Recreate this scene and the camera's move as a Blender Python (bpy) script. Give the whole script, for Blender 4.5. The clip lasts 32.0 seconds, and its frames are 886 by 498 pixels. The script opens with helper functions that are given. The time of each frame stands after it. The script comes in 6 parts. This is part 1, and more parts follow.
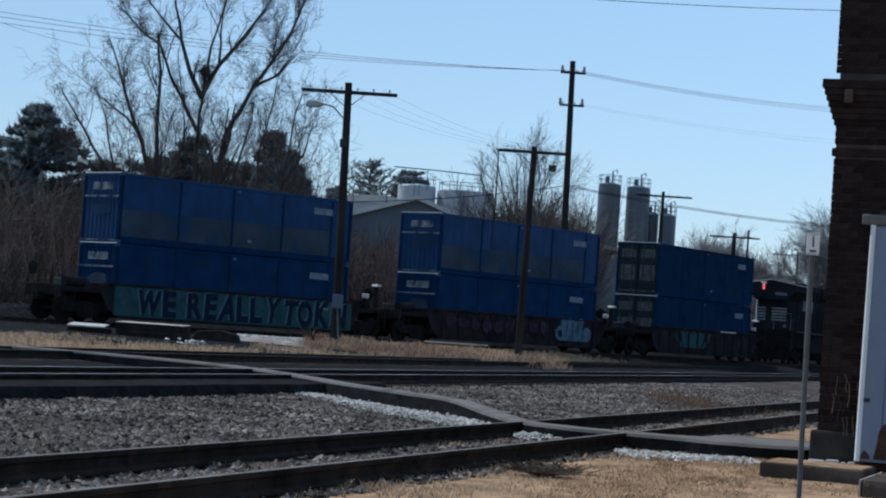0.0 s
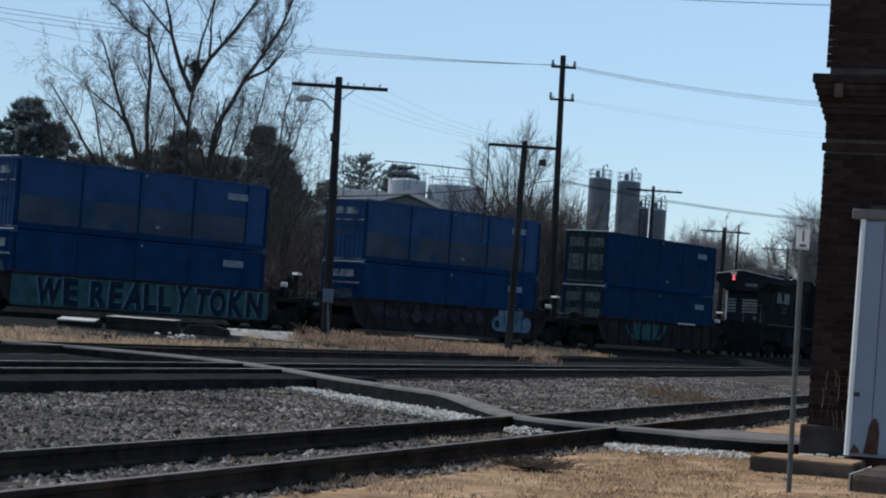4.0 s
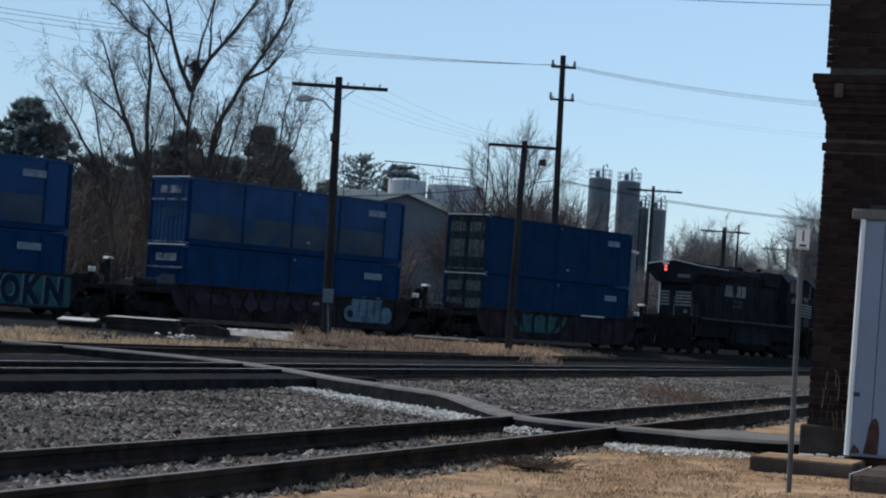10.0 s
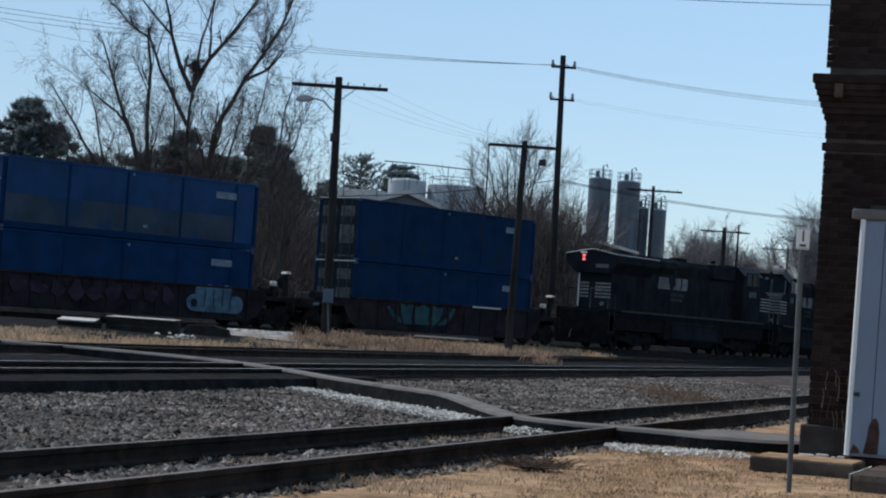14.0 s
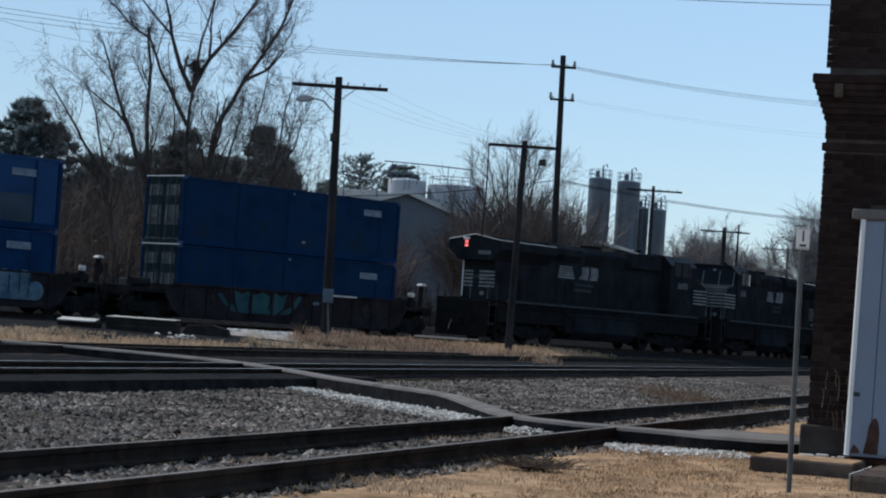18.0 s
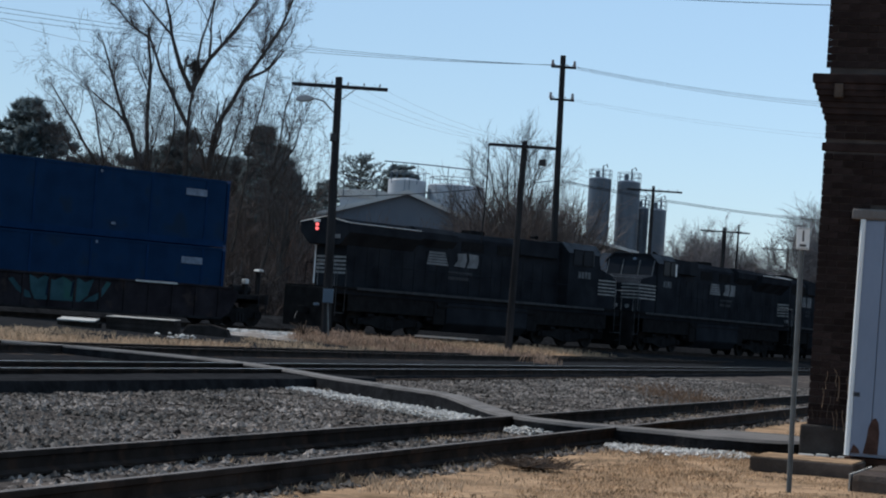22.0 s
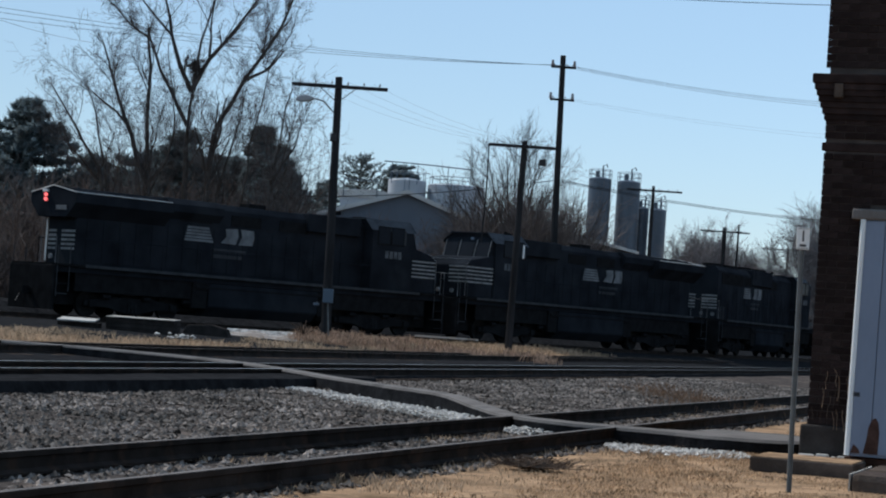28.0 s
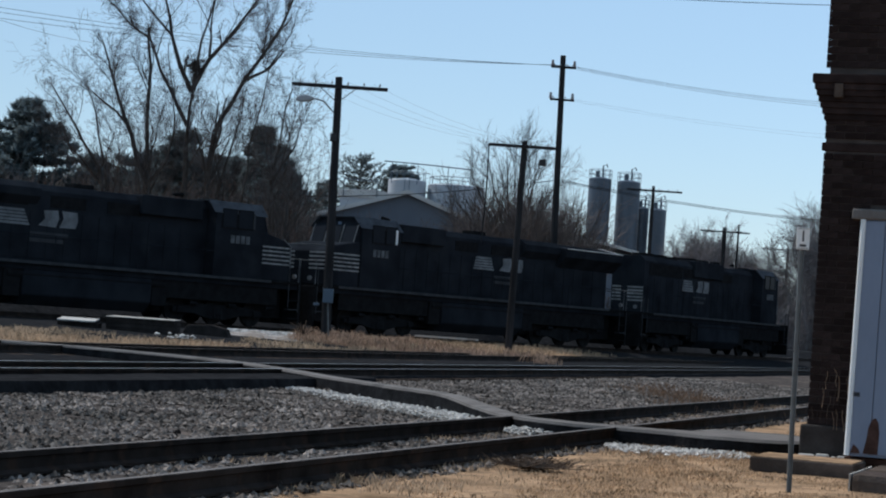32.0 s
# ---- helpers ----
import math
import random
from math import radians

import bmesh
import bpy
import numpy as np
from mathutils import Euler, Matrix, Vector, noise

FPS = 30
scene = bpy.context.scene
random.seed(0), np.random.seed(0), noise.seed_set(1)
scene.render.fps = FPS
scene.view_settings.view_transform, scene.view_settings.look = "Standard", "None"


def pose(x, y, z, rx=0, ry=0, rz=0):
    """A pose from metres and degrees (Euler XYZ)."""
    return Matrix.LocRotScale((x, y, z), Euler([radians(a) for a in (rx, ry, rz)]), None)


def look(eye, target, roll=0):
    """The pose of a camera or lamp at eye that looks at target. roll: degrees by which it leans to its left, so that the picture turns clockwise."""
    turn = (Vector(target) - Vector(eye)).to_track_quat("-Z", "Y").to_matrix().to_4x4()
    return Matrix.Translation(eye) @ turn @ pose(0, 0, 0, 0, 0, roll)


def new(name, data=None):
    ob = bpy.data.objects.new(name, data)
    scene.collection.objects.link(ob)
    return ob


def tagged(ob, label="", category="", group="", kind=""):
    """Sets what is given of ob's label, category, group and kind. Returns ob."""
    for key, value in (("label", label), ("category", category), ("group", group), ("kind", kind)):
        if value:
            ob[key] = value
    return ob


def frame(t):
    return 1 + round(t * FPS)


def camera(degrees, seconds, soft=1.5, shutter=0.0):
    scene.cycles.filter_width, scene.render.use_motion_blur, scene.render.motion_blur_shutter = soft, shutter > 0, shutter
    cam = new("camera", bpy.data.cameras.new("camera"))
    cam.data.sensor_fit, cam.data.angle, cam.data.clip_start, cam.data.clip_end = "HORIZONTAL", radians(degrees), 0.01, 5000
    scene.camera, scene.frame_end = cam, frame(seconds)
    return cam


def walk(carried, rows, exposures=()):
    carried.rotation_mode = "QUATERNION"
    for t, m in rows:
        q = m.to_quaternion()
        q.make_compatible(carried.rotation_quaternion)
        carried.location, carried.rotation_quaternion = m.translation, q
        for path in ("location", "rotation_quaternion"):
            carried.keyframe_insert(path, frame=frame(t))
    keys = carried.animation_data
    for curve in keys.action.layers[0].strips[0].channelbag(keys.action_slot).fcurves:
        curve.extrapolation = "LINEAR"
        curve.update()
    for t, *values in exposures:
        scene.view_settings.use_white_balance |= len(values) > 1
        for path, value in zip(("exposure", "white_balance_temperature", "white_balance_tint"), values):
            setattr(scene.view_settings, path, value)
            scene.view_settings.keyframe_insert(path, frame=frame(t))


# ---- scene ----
EYE = (0.0, 0.0, 1.2514)


def gaze(right, up):
    """The camera's pose, turned by a few hundredths of a radian to the right and up."""
    return look(EYE, (100 * math.tan(right), 100, EYE[2] + 100 * math.tan(0.0361 + up)), 3.96)


cam = camera(24.46, 32.0, soft=2.05)
walk(cam, [(0.0, gaze(-0.0049, 0.0024)), (0.25, gaze(-0.0032, 0.0008)), (0.5, gaze(-0.0010, -0.0003)),
           (1.0, gaze(0, 0)), (2.0, gaze(0, 0)), (32.0, gaze(0, 0))],
     exposures=[(0.0, -0.12, 5350, 10), (0.7, -0.08, 5650, 10), (32.0, -0.08, 5650, 10)])

# ---- light: late-winter sun from behind the train, over its far side ----
SUN_TURN, SUN_RISE = radians(-54), radians(50)
SUN_AT = Vector((math.sin(SUN_TURN) * math.cos(SUN_RISE), math.cos(SUN_TURN) * math.cos(SUN_RISE), math.sin(SUN_RISE)))
world = bpy.data.worlds.new("sky")
scene.world = world
world.use_nodes = True
sky = world.node_tree.nodes.new("ShaderNodeTexSky")
sky.sky_type, sky.sun_disc = "NISHITA", False
sky.sun_elevation, sky.sun_rotation = SUN_RISE, -SUN_TURN
sky.air_density, sky.dust_density, sky.ozone_density = 1.0, 0.3, 1.25
haze = world.node_tree.nodes.new("ShaderNodeMix")   # thin even haze over the clear sky
haze.data_type = "RGBA"
haze.inputs[0].default_value, haze.inputs[7].default_value = 0.42, (5.0, 6.5, 7.1, 1)
world.node_tree.links.new(sky.outputs[0], haze.inputs[6])
world.node_tree.links.new(haze.outputs[2], world.node_tree.nodes["Background"].inputs[0])
world.node_tree.nodes["Background"].inputs[1].default_value = 0.114
sun = new("sun", bpy.data.lights.new("sun", "SUN"))
sun.data.energy, sun.data.angle, sun.data.color = 4.2, radians(0.5), (1.0, 0.92, 0.80)
sun.matrix_world = look(SUN_AT * 200, (0, 0, 0))


# ---- materials ----
def paint(name, base, rough=0.8, metal=0.0, var=0.25, scale=2.0, bump=0.2, grain=30.0, stain=None, stain_scale=0.8,
          stain_cut=0.55, per_piece=0.0, per_island=0.0, streak=1.0, glow=0.0, spec=0.0, through_light=0.0):
    """A surface with variation at two scales: broad tone, fine grain with relief, and patches of a second colour."""
    m = bpy.data.materials.new(name)
    m.use_nodes = True
    nt = m.node_tree
    bsdf = nt.nodes["Principled BSDF"]
    bsdf.inputs["Roughness"].default_value = rough
    bsdf.inputs["Metallic"].default_value = metal
    bsdf.inputs["Specular IOR Level"].default_value = spec
    where = nt.nodes.new("ShaderNodeTexCoord")
    shape = nt.nodes.new("ShaderNodeMapping")
    shape.inputs["Scale"].default_value = (1, 1, streak)
    nt.links.new(where.outputs["Object"], shape.inputs["Vector"])

    def noise_at(size, detail):
        n = nt.nodes.new("ShaderNodeTexNoise")
        n.inputs["Scale"].default_value, n.inputs["Detail"].default_value = size, detail
        nt.links.new(shape.outputs[0], n.inputs["Vector"])
        return n.outputs[0]

    def blend(fac, a, b, way="MIX"):
        mix = nt.nodes.new("ShaderNodeMix")
        mix.data_type, mix.blend_type = "RGBA", way
        for sock, value in ((mix.inputs[0], fac), (mix.inputs[6], a), (mix.inputs[7], b)):
            if isinstance(value, bpy.types.NodeSocket):
                nt.links.new(value, sock)
            else:
                sock.default_value = value
        return mix.outputs[2]

    def ramp(fac, low, high):
        r = nt.nodes.new("ShaderNodeMapRange")
        r.inputs[1].default_value, r.inputs[2].default_value = low, high
        nt.links.new(fac, r.inputs[0])
        return r.outputs[0]

    dark = (*[c * (1 - var) for c in base], 1)
    light = (*[min(1, c * (1 + var)) for c in base], 1)
    fine = noise_at(grain, 3)
    col = blend(ramp(noise_at(scale, 5), 0.3, 0.7), dark, light)
    col = blend(ramp(fine, 0.35, 0.65), blend(0.35 * var, col, (0, 0, 0, 1)), col)
    if stain:
        col = blend(ramp(noise_at(stain_scale, 6), stain_cut, stain_cut + 0.12), col, (*stain, 1))
    for amount, node, out in ((per_piece, "ShaderNodeObjectInfo", "Random"), (per_island, "ShaderNodeNewGeometry", "Random Per Island")):
        if amount:
            info = nt.nodes.new(node)
            r = nt.nodes.new("ShaderNodeMapRange")
            r.inputs[3].default_value, r.inputs[4].default_value = 1 - amount, 1 + amount
            nt.links.new(info.outputs[out], r.inputs[0])
            col = blend(1.0, col, r.outputs[0], "MULTIPLY")
    nt.links.new(col, bsdf.inputs["Base Color"])
    if bump:
        b = nt.nodes.new("ShaderNodeBump")
        b.inputs["Strength"].default_value, b.inputs["Distance"].default_value = bump, 0.02
        nt.links.new(fine, b.inputs["Height"])
        nt.links.new(b.outputs[0], bsdf.inputs["Normal"])
    if through_light:
        leaf = nt.nodes.new("ShaderNodeBsdfTranslucent")
        both = nt.nodes.new("ShaderNodeMixShader")
        both.inputs[0].default_value = through_light
        nt.links.new(col, leaf.inputs["Color"])
        nt.links.new(bsdf.outputs[0], both.inputs[1])
        nt.links.new(leaf.outputs[0], both.inputs[2])
        nt.links.new(both.outputs[0], nt.nodes["Material Output"].inputs[0])
    if glow:
        bsdf.inputs["Emission Color"].default_value = (*base, 1)
        bsdf.inputs["Emission Strength"].default_value = glow
    return m


SOIL = paint("dry soil", (0.36, 0.235, 0.14), 0.95, var=0.5, scale=1.6, grain=38, bump=1.0, stain=(0.21, 0.14, 0.088), stain_scale=3.2, stain_cut=0.5)
BALLAST = paint("ballast bed", (0.07, 0.06, 0.054), 0.9, var=0.5, scale=5, grain=20, bump=1.0, stain=(0.15, 0.12, 0.1), stain_scale=0.6)
GRAVEL = paint("ballast stones", (0.172, 0.146, 0.126), 0.85, var=0.45, scale=0.7, grain=35, per_island=0.85, stain=(0.10, 0.086, 0.074), stain_scale=0.45, stain_cut=0.48)
CHALK = paint("pale crushed stone", (0.50, 0.47, 0.43), 0.9, var=0.2, scale=0.8, grain=30, per_island=0.4)
STRAW = paint("dry grass", (0.37, 0.275, 0.185), 0.8, var=0.35, scale=0.6, grain=20, bump=0, per_island=0.45, through_light=0.5)
TURF = paint("thin winter turf", (0.46, 0.315, 0.19), 0.85, var=0.45, scale=1.4, grain=20, bump=0, per_island=0.5, through_light=0.5)
WEED = paint("rusty brown weeds", (0.17, 0.108, 0.07), 0.9, var=0.3, scale=1.5, bump=0, per_island=0.4, through_light=0.3)
LITTER = paint("brown leaf litter", (0.235, 0.16, 0.1), 0.9, var=0.4, scale=1.5, bump=0, per_island=0.5, through_light=0.3)
RANK = paint("rank brown weeds", (0.30, 0.205, 0.145), 0.9, var=0.35, scale=0.8, bump=0, per_island=0.45, through_light=0.45)
# Darker copy of the brush colour, for the shaded side by the line.
SHADEBRUSH = paint("brush by the line, darkened as shaded", (0.085, 0.068, 0.06), 0.95, var=0.3, scale=0.5, bump=0, per_island=0.4)
# Near-black for dark track beds and for sides left in shade.
BEDSHADE = paint("near-black for beds and shaded sides", (0.021, 0.021, 0.022), 0.95, var=0.4, scale=4, grain=20, bump=0.8)
RUST = paint("rusty rail steel", (0.03, 0.0245, 0.0215), 0.75, 0.2, var=0.4, scale=3, grain=30, stain=(0.048, 0.033, 0.025), stain_scale=4)
SHINE = paint("worn rail head", (0.36, 0.35, 0.34), 0.45, 0.6, var=0.2, scale=2, grain=60, bump=0.05, spec=0.5)
DULLHEAD = paint("dull rail head", (0.15, 0.132, 0.12), 0.6, 0.3, var=0.25, scale=2, grain=40, bump=0.1)
OLDTIE = paint("blackened old tie", (0.032, 0.028, 0.026), 0.95, var=0.4, scale=3, grain=25, bump=0.4)
TIE = paint("creosoted tie", (0.07, 0.052, 0.04), 0.9, var=0.4, scale=3, grain=25, per_piece=0.3)
ASPHALT = paint("worn asphalt", (0.165, 0.152, 0.143), 0.85, var=0.3, scale=1.2, grain=45, bump=0.4, stain=(0.11, 0.104, 0.1), stain_scale=1.2)
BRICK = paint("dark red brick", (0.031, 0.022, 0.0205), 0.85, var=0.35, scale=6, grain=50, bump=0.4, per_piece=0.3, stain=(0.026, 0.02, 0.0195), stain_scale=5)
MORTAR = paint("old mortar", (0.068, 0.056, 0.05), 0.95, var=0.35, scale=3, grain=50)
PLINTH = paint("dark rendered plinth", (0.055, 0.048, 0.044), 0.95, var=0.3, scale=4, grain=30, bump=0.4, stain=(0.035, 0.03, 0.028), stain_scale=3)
STONE = paint("rough stone", (0.085, 0.066, 0.054), 0.9, var=0.35, scale=3, grain=20, bump=0.7, stain=(0.07, 0.055, 0.05), stain_scale=2)
CONCRETE = paint("weathered concrete", (0.40, 0.37, 0.33), 0.9, var=0.2, scale=1.5, grain=35, bump=0.3, stain=(0.25, 0.22, 0.19), stain_scale=1.5)
DUSTY = paint("dusty gravel", (0.27, 0.24, 0.215), 0.95, var=0.35, scale=2.5, grain=18, bump=0.8, stain=(0.17, 0.14, 0.115), stain_scale=1.3, stain_cut=0.5)
# Slab colour is darkened to carry the shade on its front.
SLABSHADE = paint("brown-grey slab, darkened as shaded", (0.07, 0.056, 0.047), 0.9, var=0.3, scale=2, grain=30, bump=0.4, stain=(0.12, 0.095, 0.08), stain_scale=2)
GRIT = paint("earth crumbs", (0.24, 0.165, 0.11), 0.95, var=0.3, scale=0.5, grain=30, per_island=0.6)
# Door face: white paint given the grey-blue of its shade.
SHADEWHITE = paint("white door paint, shaded grey-blue", (0.185, 0.212, 0.275), 0.6, var=0.12, scale=1.5, grain=30, bump=0.08, streak=0.3, spec=0.3, stain=(0.15, 0.175, 0.235), stain_scale=1.2)
LINTEL = paint("grey weathered lintel", (0.17, 0.155, 0.145), 0.85, var=0.3, scale=3, grain=30, bump=0.3, streak=0.4)
PEEL = paint("bare rusty patch", (0.07, 0.04, 0.032), 0.8, var=0.4, scale=8, grain=40)
GALV = paint("galvanised steel", (0.135, 0.14, 0.14), 0.5, 0.4, var=0.25, scale=5, grain=60, bump=0.05, spec=0.3)
SIGNFACE = paint("white sign face", (0.70, 0.69, 0.66), 0.5, var=0.08, scale=10, grain=60, bump=0.03)
SIGNINK = paint("dark sign ink", (0.12, 0.11, 0.11), 0.6, var=0.1)
POLEWOOD = paint("weathered pole wood", (0.031, 0.030, 0.031), 0.85, var=0.35, scale=3, grain=35, bump=0.4, streak=0.15)
IRON = paint("dark ironwork", (0.05, 0.05, 0.052), 0.55, 0.7, var=0.2, scale=6)
PORCELAIN = paint("insulator glaze", (0.20, 0.17, 0.16), 0.25, var=0.1, spec=0.5)
WIRE = paint("cable jacket", (0.028, 0.028, 0.03), 0.7, var=0.1, bump=0)
LAMPGREY = paint("lamp housing", (0.30, 0.31, 0.32), 0.45, 0.5, var=0.1, spec=0.4)
BARK = paint("bare bark", (0.062, 0.056, 0.052), 0.9, var=0.3, scale=2, grain=18, bump=0.5, per_island=0.15)
TWIGS = paint("twig bark", (0.10, 0.09, 0.086), 0.9, var=0.25, scale=0.5, bump=0, per_island=0.3)
# Lighter grey puts the haze of distance into the twig colour.
HAZETWIG = paint("far twigs greyed by painted haze", (0.20, 0.18, 0.175), 0.95, var=0.25, scale=0.4, bump=0, per_island=0.3)
BRUSH = paint("brush and saplings", (0.155, 0.128, 0.115), 0.95, var=0.3, scale=0.4, bump=0, per_island=0.4)
REDBRUSH = paint("reddish brown brush", (0.145, 0.105, 0.09), 0.95, var=0.3, scale=0.5, bump=0, per_island=0.4)
# Needle colour is raised and blued to imitate haze over the pines.
NEEDLE = paint("pine needles, haze-lifted", (0.15, 0.182, 0.188), 0.8, var=0.3, scale=0.8, bump=0, per_island=0.45, through_light=0.4)
HILL = paint("wooded slope", (0.16, 0.138, 0.128), 0.95, var=0.4, scale=0.5, grain=3, bump=0.5)
TIN = paint("ribbed metal cladding", (0.115, 0.135, 0.165), 0.5, 0.1, var=0.1, scale=0.4, grain=8, bump=0.1, spec=0.2)
TINROOF = paint("pale metal roof", (0.44, 0.435, 0.42), 0.45, 0.2, var=0.12, scale=0.5, grain=8, spec=0.3)
TANKWHITE = paint("white tank paint", (0.36, 0.39, 0.425), 0.5, var=0.1, scale=0.5, grain=10, streak=0.2, spec=0.3)
# Brighter white for edges and posts shown as lit.
LITWHITE = paint("bright white for lit edges", (0.72, 0.72, 0.70), 0.5, var=0.06, scale=2, grain=30, bump=0.05, spec=0.3)
SILOGREY = paint("grey silo steel", (0.082, 0.108, 0.142), 0.5, 0.3, var=0.16, scale=0.6, grain=12, streak=0.15, spec=0.3)
NAVY = paint("darker blue container paint", (0.0102, 0.031, 0.084), 0.6, var=0.22, scale=1.1, grain=20, bump=0.1, stain=(0.013, 0.029, 0.06), stain_scale=1.0, stain_cut=0.56)
BLUE = paint("blue container paint", (0.0150, 0.044, 0.116), 0.55, var=0.2, scale=1.0, grain=20, bump=0.1, stain=(0.016, 0.038, 0.084), stain_scale=1.1, stain_cut=0.57, spec=0.06)
DULLBLUE = paint("dirty dark blue container paint", (0.0098, 0.0265, 0.064), 0.6, var=0.22, scale=0.9, grain=20, bump=0.1, stain=(0.013, 0.025, 0.048), stain_scale=0.9, stain_cut=0.55)
BLUEDARK = paint("dark blue post paint", (0.0085, 0.026, 0.070), 0.5, var=0.2, scale=1.5)
FADED = paint("sun-faded grey-blue paint", (0.040, 0.054, 0.076), 0.6, var=0.25, scale=0.8, grain=16, stain=(0.022, 0.046, 0.09), stain_scale=0.55, stain_cut=0.52)
DIMSTEEL = paint("tarnished locking steel", (0.06, 0.068, 0.07), 0.7, 0.2, var=0.3, scale=4)
BADGE = paint("worn number paint", (0.10, 0.105, 0.11), 0.7, var=0.35, scale=5)
DOORDARK = paint("dark green door paint", (0.022, 0.033, 0.038), 0.5, var=0.25, scale=1.5, stain=(0.05, 0.05, 0.05), stain_scale=2)
MARK = paint("pale stencilled panel", (0.15, 0.18, 0.23), 0.6, var=0.3, scale=4)
ENDMARK = paint("white end stencils and painted glare", (0.17, 0.185, 0.21), 0.5, var=0.45, scale=3, stain=(0.03, 0.05, 0.085), stain_scale=2.2, stain_cut=0.5)
MAUVE = paint("faded mauve graffiti", (0.036, 0.027, 0.04), 0.8, var=0.4, scale=2, stain=(0.024, 0.02, 0.024), stain_scale=1.5)
CASTING = paint("corner casting steel", (0.05, 0.07, 0.13), 0.6, 0.4, var=0.2)
CARBROWN = paint("rusty well-car paint", (0.021, 0.019, 0.022), 0.8, var=0.35, scale=1.3, grain=20, stain=(0.034, 0.027, 0.026), stain_scale=1.5)
CARGREY = paint("dirty frame steel", (0.018, 0.018, 0.0195), 0.85, 0.0, var=0.4, scale=2, grain=20)
TEAL = paint("teal graffiti fill", (0.032, 0.068, 0.08), 0.6, var=0.3, scale=1.5, grain=15, stain=(0.03, 0.08, 0.07), stain_scale=1.0)
INK = paint("black graffiti outline", (0.012, 0.02, 0.035), 0.6, var=0.2)
SILVER = paint("silver graffiti fill", (0.085, 0.13, 0.175), 0.5, var=0.35, scale=3, stain=(0.05, 0.08, 0.12), stain_scale=1.6)
BLACK = paint("black locomotive paint", (0.0165, 0.0188, 0.0228), 0.75, var=0.35, scale=0.9, grain=18, bump=0.1, stain=(0.0215, 0.024, 0.028), stain_scale=0.6, spec=0.0)
GRIME = paint("grimy running gear", (0.0135, 0.0138, 0.0145), 0.9, 0.0, var=0.3, scale=3, grain=25)
NOSEWHITE = paint("grimy nose stripe", (0.22, 0.22, 0.215), 0.6, var=0.35, scale=4)
STRIPE = paint("white stripe paint", (0.46, 0.45, 0.43), 0.5, var=0.2, scale=3)
LOGO = paint("dirty white lettering", (0.15, 0.155, 0.16), 0.55, var=0.3, scale=2.5)
LOGODIM = paint("faint lettering", (0.045, 0.047, 0.05), 0.6, var=0.25, scale=2.5)
ROOFSKYLIT = paint("cab roof paint lightened for skylight", (0.05, 0.056, 0.065), 0.7, var=0.3, scale=2, grain=20)
GLASS = paint("dark cab glass", (0.012, 0.015, 0.02), 0.4, var=0.1, bump=0, spec=0.03)
REDLAMP = paint("red marker lamp", (1.0, 0.16, 0.14), 0.4, var=0.0, bump=0, glow=1.3, spec=0.3)
TREADS = paint("wheel steel", (0.019, 0.0185, 0.0185), 0.8, 0.1, var=0.3, scale=4)


